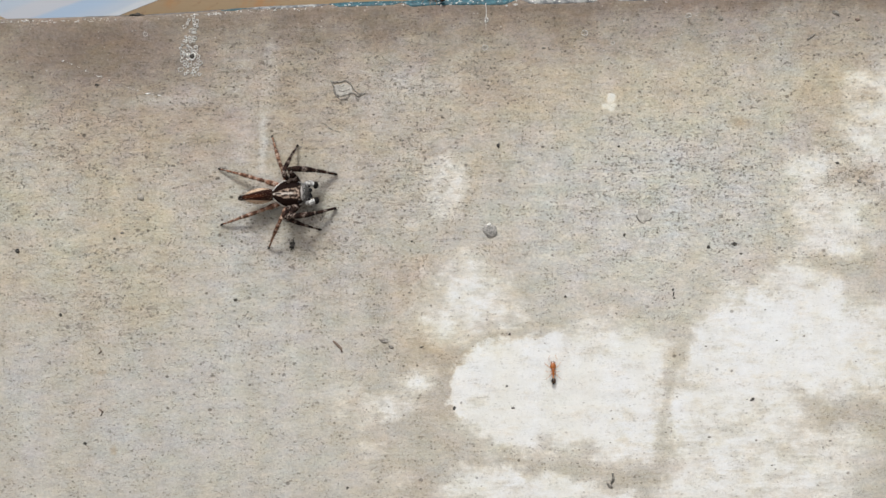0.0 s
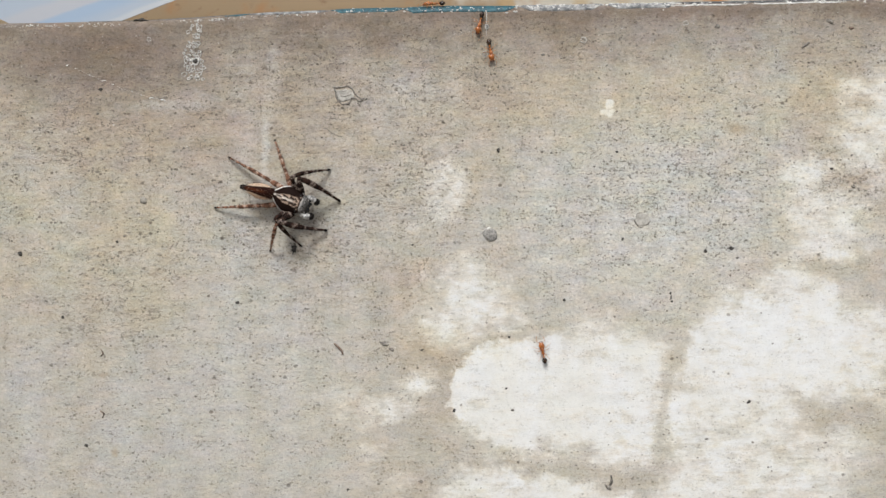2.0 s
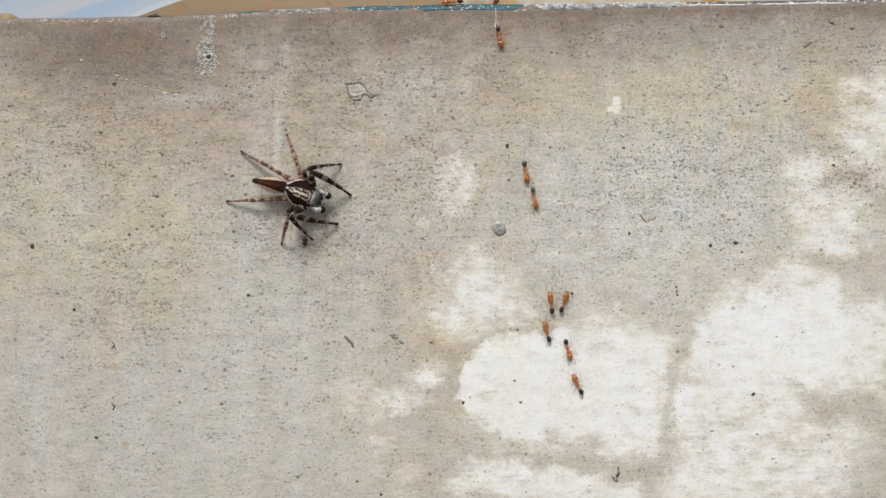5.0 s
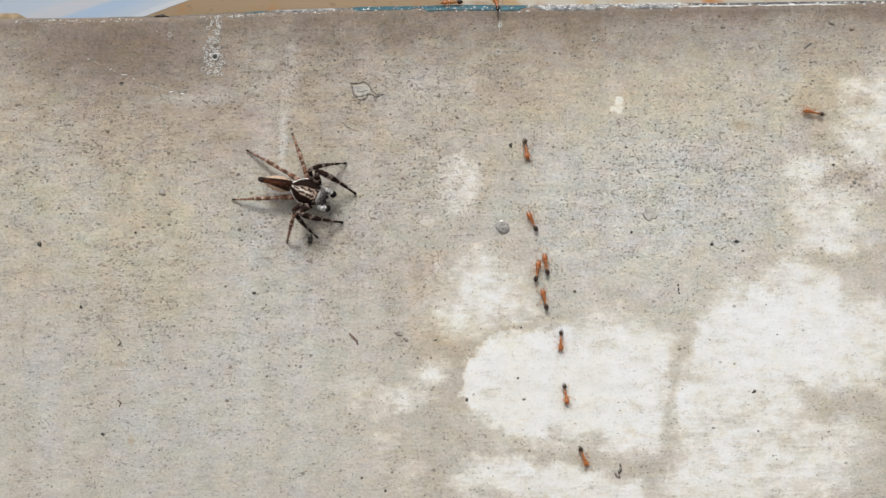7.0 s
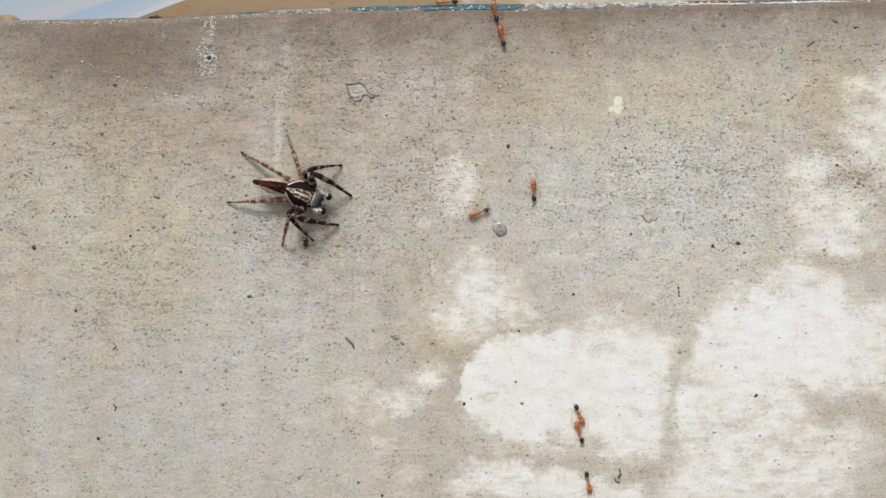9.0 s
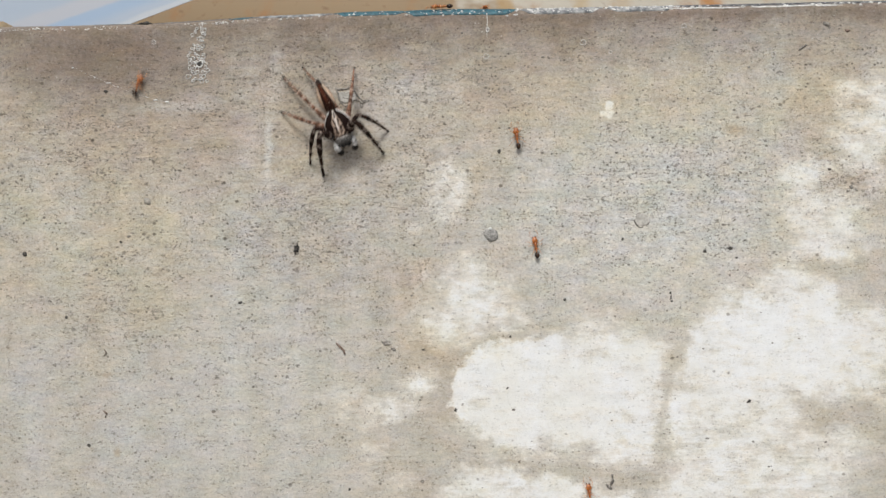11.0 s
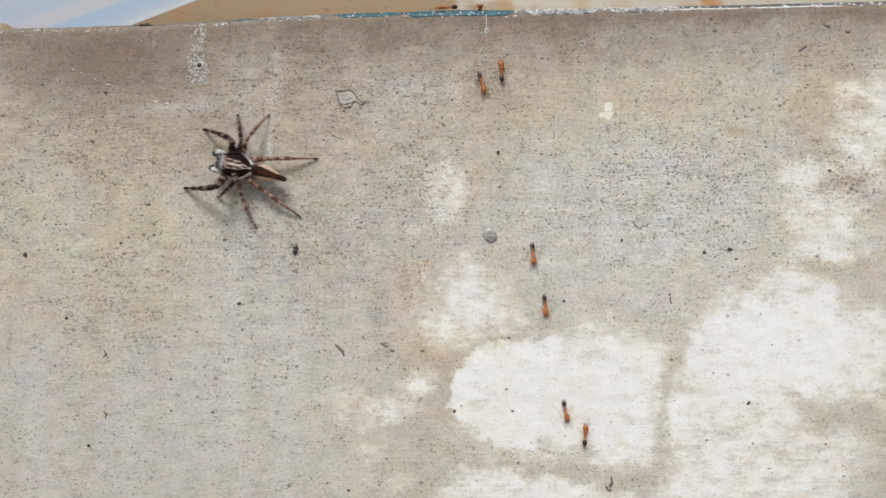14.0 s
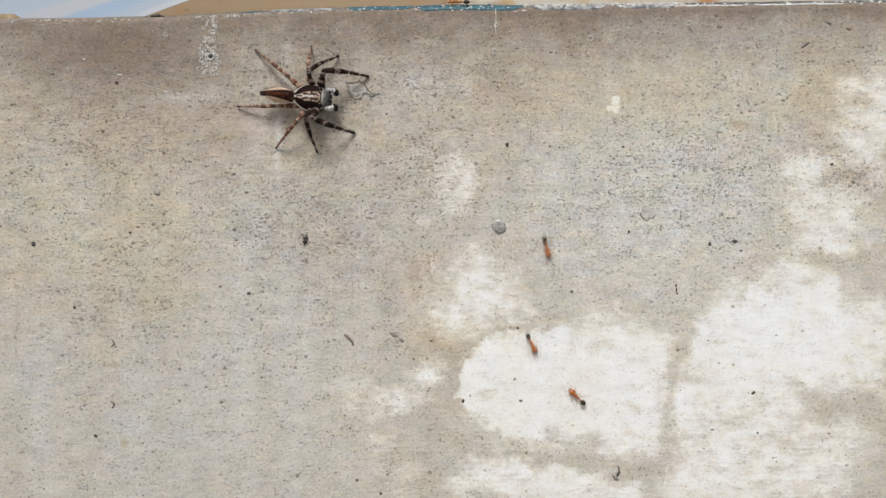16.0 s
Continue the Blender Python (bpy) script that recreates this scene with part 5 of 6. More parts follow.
def motions():
    stance(0, -18.24, 408.27, 1.4, 3.1, ((-12.05, 410.81), (-17.18, 414.84), (-20.63, 416.20), (-28.43, 412.08), (-12.23, 406.36), (-14.35, 403.46), (-21.49, 401.10), (-28.43, 404.20)))
    stance(0.2, -18.24, 408.27, 1.4, 3.1, ((-12.05, 410.81), (-17.18, 414.84), (-20.63, 416.20), (-28.43, 412.08), (-12.23, 406.36), (-14.35, 403.46), (-21.49, 401.10), (-28.43, 404.20)))
    stance(0.3, -18.52, 408.05, -22.6, 8.8, ((-11.89, 407.71), (-13.15, 412.02), (-20.58, 416.25), (-27.31, 414.24), (-13.73, 403.84), (-17.19, 401.71), (-21.48, 401.14), (-29.66, 407.18)))
    stance(9.2, -18.52, 408.05, -22.6, 8.8, ((-11.89, 407.71), (-13.15, 412.02), (-20.58, 416.25), (-27.31, 414.24), (-13.73, 403.84), (-17.19, 401.71), (-21.48, 401.14), (-29.66, 407.18)))
    stance(10.3, -18.52, 408.05, -22.6, 8.8, ((-11.89, 407.71), (-13.15, 412.02), (-20.58, 416.25), (-27.31, 414.24), (-13.73, 403.84), (-17.19, 401.71), (-21.48, 401.14), (-29.66, 407.18)))
    stance(10.7, -14.14, 412.16, -71.6, 12.5, ((-9.21, 409.23), (-7.60, 413.05), (-12.08, 420.84), (-21.31, 422.58), (-15.45, 405.51), (-18.51, 407.11), (-23.05, 412.59), (-25.25, 418.81)))
    stance(11.3, -11.71, 421.13, -56.7, -1.0, ((-5.24, 415.92), (-4.79, 419.53), (-7.56, 427.43), (-13.85, 429.34), (-12.98, 413.93), (-14.65, 415.35), (-19.15, 422.37), (-19.65, 428.70)))
    stance(11.4, -11.87, 420.76, 5.7, -0.3, ((-5.52, 421.46), (-7.37, 425.35), (-11.94, 428.15), (-18.95, 424.84), (-5.98, 417.63), (-9.13, 413.85), (-15.31, 413.20), (-19.87, 417.15)))
    stance(11.5, -11.95, 420.39, 32.3, 14.9, ((-8.12, 426.67), (-12.57, 427.54), (-18.56, 424.98), (-20.29, 415.46), (-5.12, 422.45), (-5.60, 417.24), (-9.00, 412.54), (-17.89, 411.33)))
    stance(11.9, -11.95, 420.39, 32.3, 14.9, ((-8.12, 426.67), (-12.57, 427.54), (-18.56, 424.98), (-20.29, 415.46), (-5.12, 422.45), (-5.60, 417.24), (-9.00, 412.54), (-17.89, 411.33)))
    stance(11.95, -10.66, 416.01, 84.3, 9.5, ((-12.07, 420.21), (-14.41, 418.72), (-15.30, 412.59), (-13.88, 406.41), (-6.67, 420.86), (-5.20, 416.99), (-4.51, 413.14), (-4.62, 406.99)))
    stance(12, -9.18, 410.87, 133.0, -4.2, ((-14.50, 414.11), (-15.96, 410.29), (-11.33, 402.51), (-8.05, 400.91), (-9.82, 417.09), (-5.66, 416.92), (-2.42, 413.48), (0.50, 405.51)))
    stance(12.1, -8.71, 409.98, 151.4, -19.5, ((-15.90, 411.85), (-16.43, 408.63), (-11.38, 401.99), (-8.10, 400.54), (-12.19, 416.24), (-5.78, 416.87), (-2.54, 413.50), (0.46, 405.53)))
    stance(12.3, -10.03, 409.17, 169.6, -10.3, ((-17.79, 408.03), (-15.81, 406.29), (-11.10, 401.96), (-2.53, 401.95), (-16.14, 413.40), (-11.82, 416.48), (-3.69, 413.92), (0.32, 409.44)))
    stance(13.52, -10.03, 409.17, 169.6, -10.3, ((-17.79, 408.03), (-15.81, 406.29), (-11.10, 401.96), (-2.53, 401.95), (-16.14, 413.40), (-11.82, 416.48), (-3.69, 413.92), (0.32, 409.44)))
    stance(13.6, -15.34, 409.79, 166.3, -5.8, ((-22.90, 409.04), (-19.57, 405.67), (-15.39, 401.75), (-7.60, 402.53), (-21.09, 415.55), (-17.83, 416.48), (-10.66, 416.03), (-4.78, 409.31)))
    stance(13.8, -20.08, 411.40, 166.3, -4.6, ((-28.27, 409.47), (-25.37, 407.10), (-18.17, 402.89), (-12.28, 403.93), (-26.36, 416.53), (-22.07, 418.37), (-16.28, 417.87), (-10.60, 411.60)))
    stance(14, -25.38, 412.88, 166.3, -4.8, ((-33.51, 410.22), (-28.87, 408.81), (-23.66, 404.47), (-17.13, 405.66), (-30.65, 418.20), (-25.95, 420.11), (-21.60, 420.02), (-14.74, 413.86)))
    stance(14.2, -26.59, 412.41, 187.8, -1.4, ((-32.98, 408.07), (-30.29, 406.40), (-23.34, 404.65), (-16.35, 410.45), (-35.12, 414.22), (-32.26, 417.56), (-24.61, 420.34), (-17.61, 417.72)))
    stance(14.4, -26.34, 410.80, 244.5, -17.7, ((-26.40, 403.61), (-25.45, 404.98), (-18.50, 408.85), (-16.85, 414.59), (-32.16, 406.26), (-33.31, 415.30), (-31.03, 416.88), (-23.60, 421.12)))
    stance(14.54, -26.34, 410.80, 244.5, -17.7, ((-26.40, 403.61), (-25.45, 404.98), (-18.50, 408.85), (-16.85, 414.59), (-32.16, 406.26), (-33.31, 415.30), (-31.03, 416.88), (-23.60, 421.12)))
    stance(14.68, -28.97, 410.10, 246.0, -17.0, ((-29.60, 402.81), (-25.46, 404.67), (-19.81, 408.75), (-19.32, 414.46), (-34.51, 406.00), (-36.31, 409.75), (-30.98, 417.15), (-26.81, 420.71)))
    stance(14.985, -28.97, 410.10, 246.0, -17.0, ((-29.60, 402.81), (-25.46, 404.67), (-19.81, 408.75), (-19.32, 414.46), (-34.51, 406.00), (-36.31, 409.75), (-30.98, 417.15), (-26.81, 420.71)))
    stance(15.075, -27.37, 410.66, 273.8, -0.5, ((-21.53, 405.45), (-20.79, 408.38), (-20.22, 415.27), (-23.63, 420.22), (-29.01, 403.64), (-30.93, 404.99), (-35.01, 412.27), (-32.03, 419.60)))
    stance(15.2, -28.93, 411.02, 266.2, -5.4, ((-23.61, 404.75), (-23.65, 406.92), (-21.13, 415.25), (-23.69, 420.26), (-32.06, 404.50), (-34.59, 407.02), (-34.90, 412.38), (-32.54, 420.49)))
    stance(15.3, -25.11, 413.99, 302.3, -11.2, ((-16.49, 409.16), (-18.77, 412.30), (-18.68, 420.06), (-23.90, 424.04), (-25.83, 405.43), (-29.27, 408.59), (-32.32, 413.29), (-31.85, 421.05)))
    stance(15.4, -21.44, 417.20, 327.0, -11.5, ((-12.77, 415.31), (-13.64, 419.67), (-18.24, 423.71), (-24.02, 426.76), (-17.80, 409.72), (-23.44, 410.36), (-28.27, 415.01), (-30.52, 421.96)))
    stance(15.83, -21.44, 417.20, 327.0, -11.5, ((-12.77, 415.31), (-13.64, 419.67), (-18.24, 423.71), (-24.02, 426.76), (-17.80, 409.72), (-23.44, 410.36), (-28.27, 415.01), (-30.52, 421.96)))
    stance(15.93, -17.31, 420.61, 355.7, -3.7, ((-9.31, 423.82), (-13.39, 426.77), (-17.19, 428.15), (-24.97, 427.79), (-11.34, 416.06), (-16.50, 413.41), (-22.24, 414.11), (-28.63, 419.97)))
    stance(16, -17.31, 420.61, 355.7, -3.7, ((-9.31, 423.82), (-13.39, 426.77), (-17.19, 428.15), (-24.97, 427.79), (-11.34, 416.06), (-16.50, 413.41), (-22.24, 414.11), (-28.63, 419.97)))
    spider_moves()
    trail(ants[0], [(0, 16.3, 383.7, 91), (0.5, 16.5, 384.4, 99), (1, 15.8, 385.4, 105), (1.5, 15.6, 386.0, 106), (2, 15.1, 386.8, 101), (2.5, 15.0, 387.0, 95), (3, 15.2, 387.8, 101), (3.5, 14.7, 387.9, 98), (4, 14.0, 389.0, 76), (4.6, 15.7, 391.4, 67), (5.4, 17.4, 393.4, 76), (6.3, 16.9, 395.1, 94), (6.5, 16.7, 397.1, 107), (6.7, 15.6, 399.5, 116), (6.9, 13.4, 401.6, 117), (7.1, 11.6, 405.5, 110), (7.3, 10.9, 407.5, 97), (7.5, 10.9, 409.5, 88), (7.7, 11.9, 414.7, 90), (7.9, 11.0, 418.7, 97), (8.1, 10.5, 422.1, 101), (8.3, 9.4, 425.7, 102), (8.5, 8.1, 430.5, 98), (8.7, 7.9, 434.0, 92), (9.2, 8.1, 439.9, 90), (16, 7.7, 462.6, 91)])
    trail(ants[1], [(0, 8.9, 438.9, -90), (0.4, 8.0, 434.6, -96), (0.6, 7.9, 432.5, -91), (0.9, 8.3, 431.0, -89), (1.2, 8.0, 430.5, -87), (1.5, 8.0, 430.9, -75), (1.8, 9.0, 430.5, -83), (2, 8.7, 427.6, -81), (2.2, 8.5, 427.3, -65), (2.5, 11.7, 424.9, -71), (2.7, 12.0, 421.7, -93), (2.9, 10.4, 418.8, -101), (3.1, 9.6, 417.0, -85), (3.3, 11.5, 414.5, -74), (3.5, 11.6, 412.8, -76), (3.7, 13.2, 408.9, -81), (3.9, 13.4, 404.4, -82), (4.2, 14.5, 396.1, -78), (5, 17.4, 386.3, -75), (6.3, 20.9, 377.6, -79), (6.5, 19.9, 375.9, -97), (6.7, 19.0, 375.1, -102), (6.9, 18.2, 373.0, -79), (7.1, 20.3, 369.5, -66), (7.3, 22.2, 367.4, -69), (7.6, 23.4, 363.6, -83), (8.2, 24.3, 357.7, -87), (16, 25.2, 322.2, -88)])
    trail(ants[2], [(0, 8.6, 443.3, -90), (1.2, 8.1, 437.1, -92), (1.5, 8.5, 433.6, -94), (1.7, 7.8, 431.9, -102), (2, 7.4, 431.3, -105), (2.5, 7.3, 431.9, -77), (3, 7.7, 432.0, -72), (3.3, 8.8, 428.4, -73), (3.5, 10.4, 425.0, -77), (3.7, 11.1, 421.2, -83), (3.9, 10.6, 419.7, -100), (4, 11.0, 421.2, -50), (4.1, 11.8, 422.7, 0), (4.2, 11.2, 423.7, 55), (4.45, 12.0, 421.7, -30), (4.7, 12.1, 415.6, -81), (5.5, 16.2, 395.5, -80), (6.3, 18.4, 384.0, -81), (6.5, 18.1, 383.7, -94), (6.7, 17.7, 383.4, -108), (6.9, 16.2, 381.7, -90), (7.1, 17.4, 377.6, -77), (7.3, 18.9, 373.4, -72), (7.5, 20.5, 369.6, -71), (7.7, 21.9, 366.3, -81), (8, 23.2, 362.2, -85), (16, 25.6, 317.7, -87)])
    trail(ants[3], [(0, 8.2, 446.7, -90), (2.4, 8.5, 440.3, -88), (2.9, 8.7, 436.5, -89), (3.1, 8.8, 433.5, -90), (3.3, 8.4, 430.9, -85), (3.5, 9.3, 428.7, -83), (3.7, 9.7, 424.2, -87), (3.9, 9.5, 421.8, -95), (4, 9.4, 421.0, -90), (4.1, 9.6, 420.3, -75), (4.2, 10.2, 419.4, -65), (4.8, 11.6, 413.3, -80), (5.5, 13.3, 403.8, -81), (6.3, 14.1, 397.2, -78), (6.5, 15.0, 395.7, -70), (6.7, 17.2, 393.3, -80), (6.9, 16.8, 389.7, -92), (7.1, 15.6, 384.9, -90), (7.3, 16.7, 382.6, -80), (7.5, 17.6, 380.5, -81), (7.7, 17.3, 378.4, -81), (8, 18.0, 376.5, -76), (8.3, 19.4, 373.4, -80), (8.6, 19.0, 372.4, -84), (8.9, 19.3, 369.3, -79), (9.2, 20.6, 366.9, -83), (9.8, 21.9, 360.9, -86), (16, 23.0, 324.5, -88)])
    trail(ants[4], [(0, 7.8, 448.9, -90), (3.4, 8.6, 438.0, -87), (3.8, 8.6, 433.2, -88), (4.2, 8.8, 429.4, -87), (5, 8.7, 429.1, -79), (6, 9.5, 427.9, -75), (6.3, 10.1, 426.5, -81), (6.5, 10.7, 422.2, -85), (6.7, 10.7, 417.9, -84), (6.9, 11.5, 415.5, -83), (7.1, 11.7, 411.6, -78), (7.3, 12.8, 408.6, -72), (7.5, 14.6, 405.4, -74), (7.7, 16.2, 401.0, -86), (7.9, 15.2, 396.9, -96), (8.1, 14.5, 393.0, -94), (8.3, 13.8, 387.3, -81), (8.5, 16.3, 382.9, -70), (8.7, 18.2, 379.3, -67), (9, 18.6, 377.6, -69), (9.2, 20.5, 375.8, -74), (9.8, 21.6, 369.0, -82), (10.4, 23.1, 362.3, -85), (16, 25.7, 324.5, -86)])
    trail(ants[5], [(0, 28.4, 354.2, 110), (1.6, 26.1, 362.2, 112), (2.5, 23.0, 368.2, 121), (2.7, 19.4, 370.2, 121), (2.9, 18.6, 372.4, 105), (3.1, 17.7, 377.2, 98), (3.3, 17.7, 381.3, 99), (3.5, 16.0, 384.9, 98), (3.7, 16.5, 386.2, 94), (3.9, 16.6, 387.7, 100), (4.2, 14.9, 391.7, 101), (5, 15.2, 392.6, 96), (6.3, 15.0, 393.4, 95), (6.7, 14.8, 394.3, 98), (6.9, 14.5, 396.1, 98), (7.1, 13.9, 399.1, 100), (7.3, 13.6, 401.1, 102), (7.5, 12.4, 403.5, 100), (7.7, 12.0, 407.2, 95), (7.9, 12.1, 410.5, 95), (8.1, 11.5, 414.1, 99), (8.3, 10.2, 417.7, 97), (8.5, 10.1, 423.2, 96), (8.7, 9.6, 427.5, 99), (8.9, 8.7, 430.8, 102), (9.1, 7.4, 434.1, 96), (9.6, 7.3, 440.1, 92), (16, 6.5, 462.6, 92)])
    trail(ants[6], [(0, 27.0, 348.4, 100), (2.2, 25.2, 362.6, 102), (2.9, 22.7, 367.2, 107), (3.1, 21.8, 369.0, 110), (3.3, 21.0, 371.2, 110), (3.5, 19.5, 373.7, 112), (3.7, 18.7, 375.4, 111), (3.9, 18.1, 376.0, 106), (4.2, 17.3, 378.9, 104), (5, 14.6, 388.7, 103), (6.3, 13.2, 394.9, 102), (6.5, 13.1, 395.1, 98), (6.7, 13.0, 396.0, 93), (6.9, 12.9, 396.4, 84), (7.1, 13.1, 397.0, 77), (7.3, 13.8, 397.3, 86), (7.5, 13.3, 399.0, 89), (7.7, 13.6, 402.4, 88), (7.9, 14.1, 406.3, 93), (8.1, 13.6, 409.4, 103), (8.3, 11.6, 412.8, 103), (8.5, 11.0, 418.1, 98), (8.7, 10.5, 423.2, 98), (8.9, 9.8, 426.5, 101), (9, 8.9, 429.1, 102), (9.2, 7.9, 432.2, 96), (9.5, 7.7, 436.5, 92), (16, 6.9, 460.2, 92)])
    trail(ants[7], [(0, 26.4, 343.8, 100), (2.6, 22.9, 362.2, 103), (3.1, 21.0, 366.9, 106), (3.3, 20.3, 368.2, 107), (3.5, 19.2, 370.0, 93), (3.7, 20.0, 372.4, 84), (3.9, 20.4, 374.1, 90), (4.2, 20.3, 377.5, 102), (5, 18.7, 381.4, 114), (6.3, 16.7, 383.3, 118), (6.5, 15.3, 385.4, 109), (6.7, 15.2, 387.2, 101), (6.9, 14.2, 390.7, 101), (7.1, 13.6, 394.6, 104), (7.3, 12.4, 396.8, 105), (7.5, 11.9, 398.3, 98), (7.8, 11.8, 400.1, 88), (8.3, 12.1, 401.1, 82), (8.6, 12.7, 403.6, 84), (8.9, 12.9, 406.9, 89), (9.2, 12.9, 410.1, 94), (10, 12.2, 413.9, 97), (11.3, 12.0, 416.4, 100), (11.7, 11.6, 417.0, 115), (11.9, 10.9, 416.4, 121), (12.1, 10.0, 418.3, 114), (12.3, 8.6, 419.8, 103), (12.5, 7.9, 423.8, 94), (12.7, 8.5, 428.0, 91), (12.9, 8.0, 431.1, 93), (13.2, 8.0, 436.0, 94), (16, 6.8, 448.3, 94)])
    trail(ants[8], [(0, 143.5, 403.3, 180), (5, 85.2, 410.9, 175), (6.3, 69.1, 414.5, 172), (6.7, 60.4, 415.8, 168), (6.9, 54.6, 417.5, 170), (7.1, 48.1, 418.5, 160), (7.3, 42.5, 419.2, 170), (7.5, 39.0, 418.4, 195), (7.7, 32.4, 417.1, 190), (7.9, 26.4, 416.0, 188), (8.1, 23.3, 415.6, 190), (8.3, 17.9, 414.8, 200), (8.5, 13.9, 412.9, 222), (8.7, 11.9, 409.2, 235), (8.9, 8.3, 406.1, 215), (9, 5.5, 405.2, 200), (9.2, 0.2, 401.9, 222), (9.7, -6.4, 394.5, 200), (10.2, -24.3, 396.7, 160), (10.7, -39.1, 410.0, 110), (11.2, -39.8, 432.6, 40), (11.3, -39.0, 432.9, 25), (11.4, -38.5, 432.8, 10), (11.5, -37.8, 432.5, -8), (11.6, -37.2, 430.4, -55), (11.7, -34.8, 428.2, -38), (11.9, -27.8, 425.8, -10), (12.1, -23.6, 426.7, 0), (12.3, -19.8, 424.4, -20), (12.5, -12.6, 423.1, -5), (12.7, -9.0, 425.2, 28), (12.9, -5.9, 427.0, 35), (13.2, -1.6, 431.8, 50), (13.4, 0.3, 433.5, 20), (13.6, 1.1, 433.2, -20), (13.8, 3.8, 429.0, -55), (14, 7.5, 423.7, -75), (14.2, 6.6, 421.2, -105), (14.4, 6.1, 420.3, -125), (14.6, 5.7, 419.8, -120), (14.8, 4.4, 417.9, -115), (15, 2.2, 412.1, -105), (15.2, 2.0, 404.2, -90), (15.4, 1.6, 399.8, -60), (15.5, 4.3, 398.5, -25), (15.6, 6.8, 397.2, -35), (15.8, 10.4, 393.0, -60), (16, 12.4, 387.0, -65)])
    trail(ants[9], [(0, 28.7, 341.4, 100), (6, 25.1, 356.5, 107), (7.8, 21.7, 363.6, 109), (8.1, 20.7, 365.8, 104), (8.3, 20.7, 367.6, 95), (8.5, 20.3, 370.5, 96), (8.7, 20.2, 373.0, 103), (8.9, 19.2, 374.2, 107), (9.2, 17.7, 377.4, 102), (9.8, 16.1, 386.5, 99), (10.6, 14.6, 398.5, 98), (11.3, 13.6, 405.0, 99), (11.5, 12.7, 409.7, 101), (11.7, 11.8, 413.1, 102), (11.9, 11.2, 415.4, 100), (12.1, 10.7, 417.4, 94), (12.4, 10.9, 419.5, 94), (12.7, 10.7, 420.5, 102), (12.9, 9.9, 421.6, 102), (13.2, 9.6, 423.0, 92), (13.6, 10.0, 423.8, 84), (13.8, 10.0, 424.7, 87), (14.2, 10.4, 426.3, 96), (14.4, 9.5, 428.6, 101), (14.6, 9.3, 429.3, 99), (14.8, 9.1, 430.6, 98), (15.2, 9.0, 431.5, 102), (15.4, 8.2, 432.5, 101), (15.7, 7.9, 435.2, 98), (16, 7.5, 437.4, 95)])
    trail(ants[10], [(0, 9.5, 446.7, -90), (4.5, 9.0, 438.9, -90), (5.3, 8.0, 433.1, -85), (5.9, 7.9, 429.8, -60), (6.1, 8.3, 429.5, 0), (6.2, 8.1, 429.5, 60), (6.3, 8.0, 429.5, 90), (6.5, 7.7, 431.0, 90), (6.7, 8.1, 431.9, 90), (7, 7.9, 433.5, 95), (7.7, 7.4, 434.3, 95), (8.4, 7.5, 439.8, 90), (16, 7.5, 465.0, 90)])
    trail(ants[11], [(0, 10.4, 466.5, -90), (10.5, 8.0, 438.0, -90), (11.3, 8.2, 434.8, -88), (11.5, 8.0, 432.1, -81), (11.7, 9.3, 428.2, -78), (11.9, 10.8, 423.3, -81), (12.1, 10.3, 421.5, -90), (12.3, 10.7, 419.3, -90), (12.5, 9.6, 416.1, -80), (12.7, 12.0, 412.8, -74), (12.9, 13.8, 405.6, -79), (13, 14.2, 403.0, -86), (13.2, 14.7, 394.3, -90), (13.4, 13.7, 388.5, -85), (13.6, 14.9, 386.6, -70), (13.8, 17.4, 383.5, -72), (14, 18.0, 379.1, -79), (14.2, 18.5, 374.9, -78), (14.4, 20.0, 371.0, -77), (14.6, 21.2, 367.3, -80), (16, 23.5, 352.1, -82)])
    trail(ants[12], [(0, 10.8, 468.7, -90), (11.3, 8.9, 436.0, -88), (11.6, 8.9, 433.0, -90), (11.9, 9.3, 429.4, -79), (12.1, 10.4, 425.0, -71), (12.3, 12.4, 422.9, -66), (12.5, 13.2, 420.9, -77), (12.7, 14.0, 419.3, -106), (12.9, 11.7, 418.0, -112), (13.1, 10.5, 416.2, -91), (13.4, 11.5, 411.4, -78), (13.6, 13.6, 406.8, -78), (13.8, 14.5, 400.7, -82), (14, 15.5, 393.4, -85), (14.2, 15.1, 388.8, -82), (14.4, 17.0, 383.7, -79), (14.6, 17.7, 378.8, -77), (14.8, 18.8, 374.8, -75), (15, 20.6, 371.4, -77), (15.2, 20.7, 367.8, -82), (15.5, 21.4, 364.0, -81), (16, 22.6, 357.9, -81)])
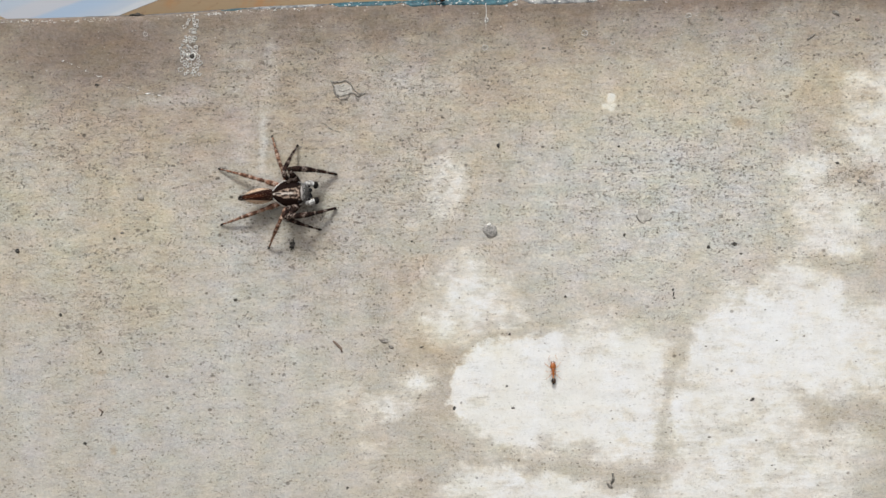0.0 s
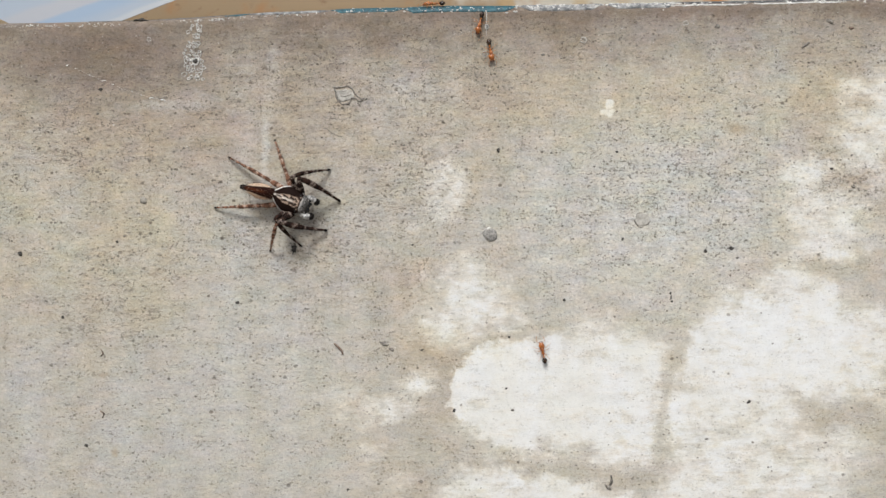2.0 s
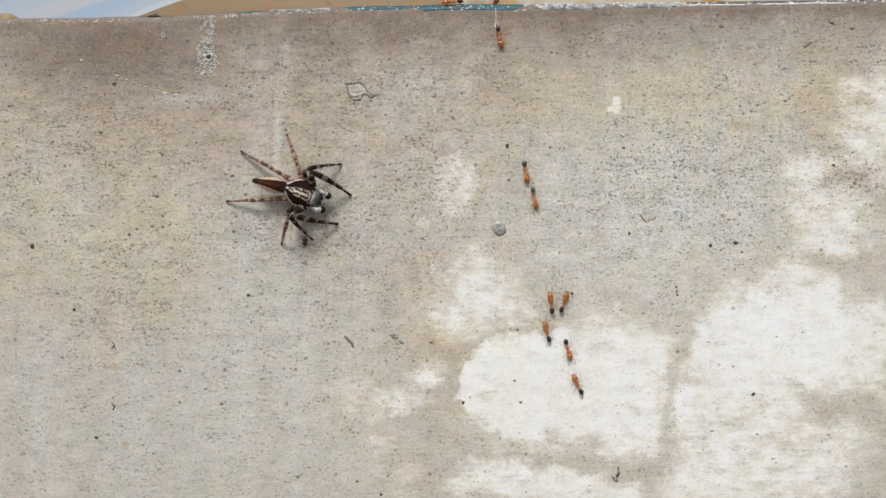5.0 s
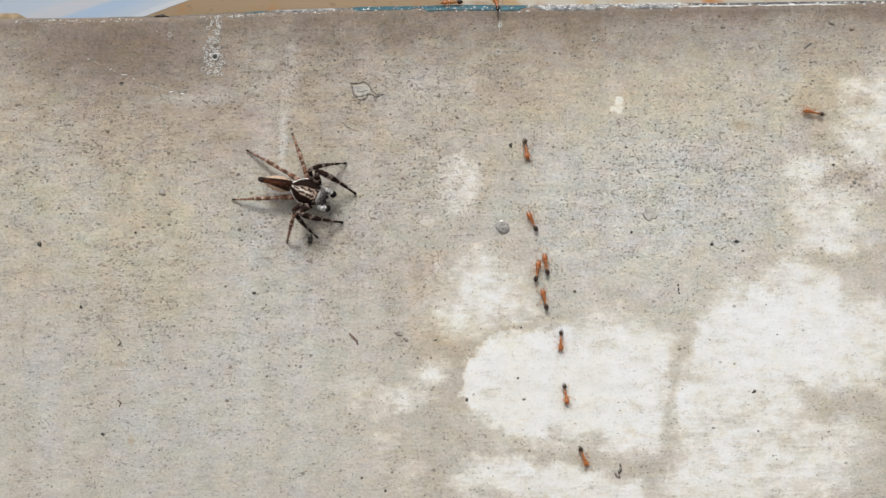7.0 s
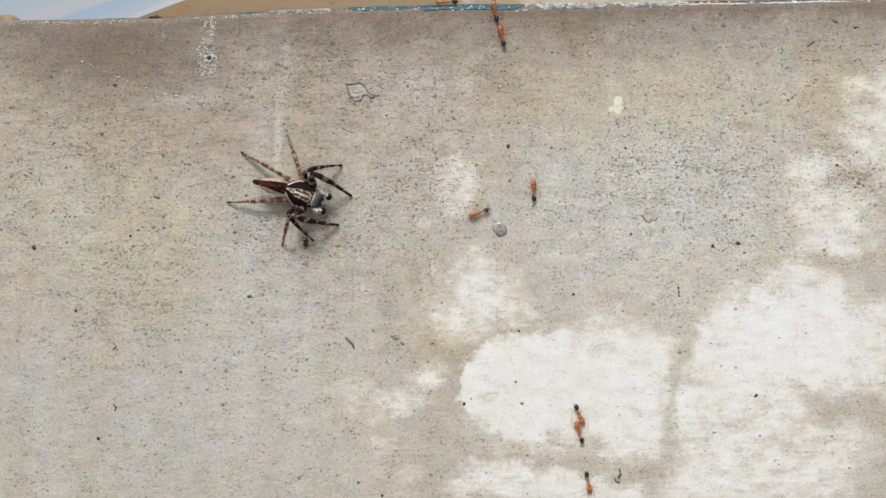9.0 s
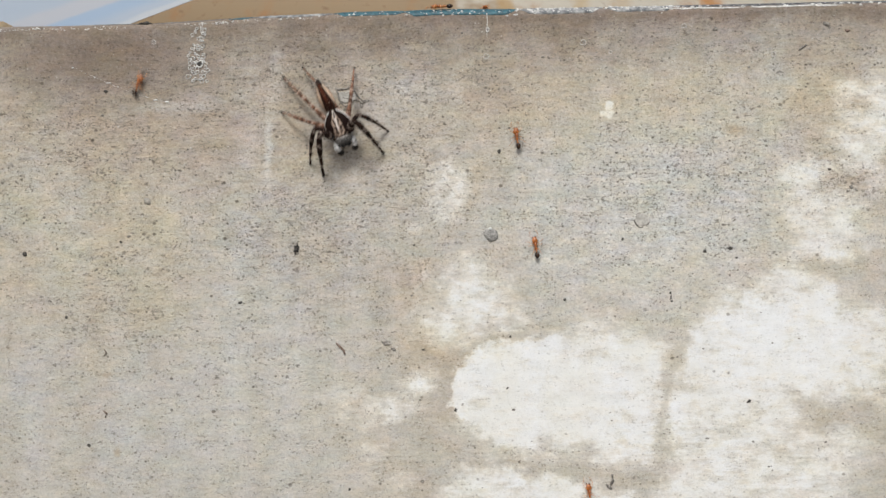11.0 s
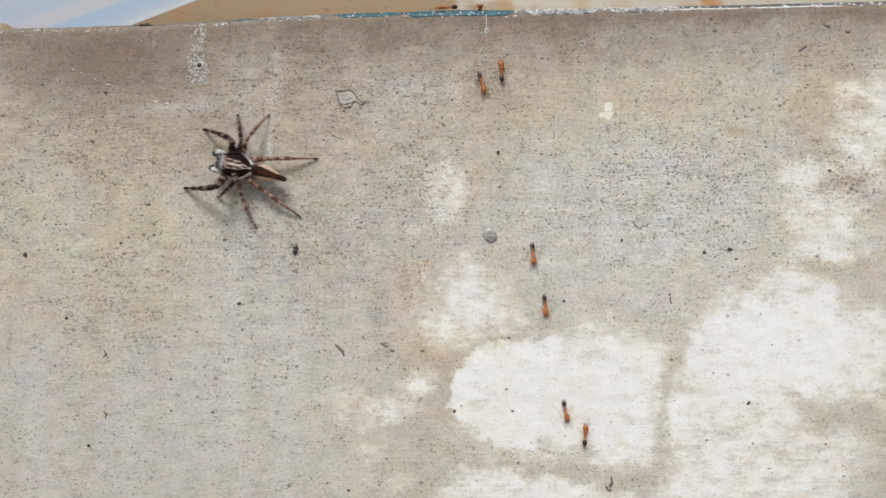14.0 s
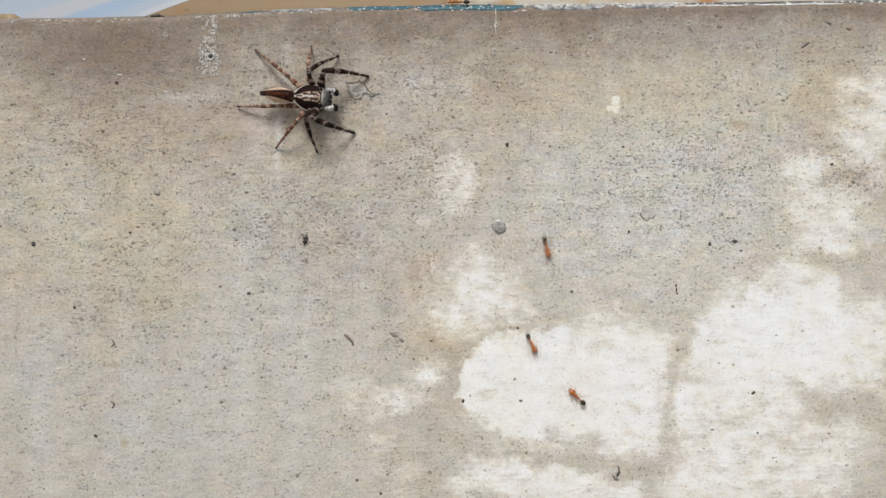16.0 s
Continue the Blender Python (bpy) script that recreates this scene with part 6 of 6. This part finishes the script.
    trail(ants[13], [(0, 10.0, 471.0, -90), (11.6, 8.3, 436.8, -88), (11.9, 8.2, 433.4, -90), (12.1, 7.9, 430.6, -75), (12.3, 11.0, 426.5, -72), (12.5, 11.2, 424.4, -84), (12.7, 10.8, 422.9, -92), (12.9, 10.8, 421.8, -89), (13, 11.2, 421.2, -92), (13.2, 10.5, 417.8, -90), (13.4, 10.6, 414.7, -80), (13.6, 12.1, 410.5, -76), (13.8, 13.9, 406.5, -80), (14, 14.0, 400.4, -86), (14.2, 14.5, 396.5, -88), (14.4, 13.9, 390.5, -83), (14.6, 15.7, 385.1, -78), (14.8, 17.1, 380.8, -76), (15, 17.5, 377.3, -75), (15.2, 19.6, 372.9, -74), (15.4, 20.9, 368.5, -80), (15.6, 20.7, 366.1, -83), (16, 21.7, 360.9, -83)])
    trail(ants[14], [(0, 28.3, 313.2, 95), (9.5, 21.8, 361.9, 98), (11.3, 20.8, 368.0, 98), (11.7, 20.7, 368.6, 98), (12.1, 20.5, 370.1, 99), (12.5, 19.9, 371.9, 97), (12.9, 19.8, 373.0, 89), (13.4, 20.1, 373.8, 81), (13.8, 20.5, 374.9, 85), (14.2, 20.6, 376.7, 85), (14.6, 20.0, 378.3, 105), (15, 19.6, 378.9, 118), (15.4, 19.4, 379.2, 130), (15.8, 18.8, 379.2, 135), (16, 18.6, 379.5, 135)])
    trail(ants[15], [(0, 9.1, 473.2, -90), (13.8, 7.7, 436.8, -88), (14.2, 7.3, 433.1, -92), (14.5, 7.4, 431.2, -83), (14.8, 7.9, 428.3, -72), (15, 9.7, 425.8, -71), (15.2, 11.8, 420.4, -78), (15.4, 12.1, 415.8, -86), (15.6, 11.7, 410.9, -84), (15.8, 12.8, 407.0, -79), (16, 14.7, 400.1, -77)])
    trail(ants[16], [(0, 1.6, 433.7, 150), (1.5, 1.1, 434.0, 175), (3.5, 2.7, 433.9, 185), (7, 1.8, 434.0, 180), (9, 1.6, 433.9, 178), (12.5, 2.8, 434.3, 183), (14.5, 3.0, 434.1, 175), (15.4, 2.8, 434.0, 160), (16, 3.3, 434.0, 165)])


motions()
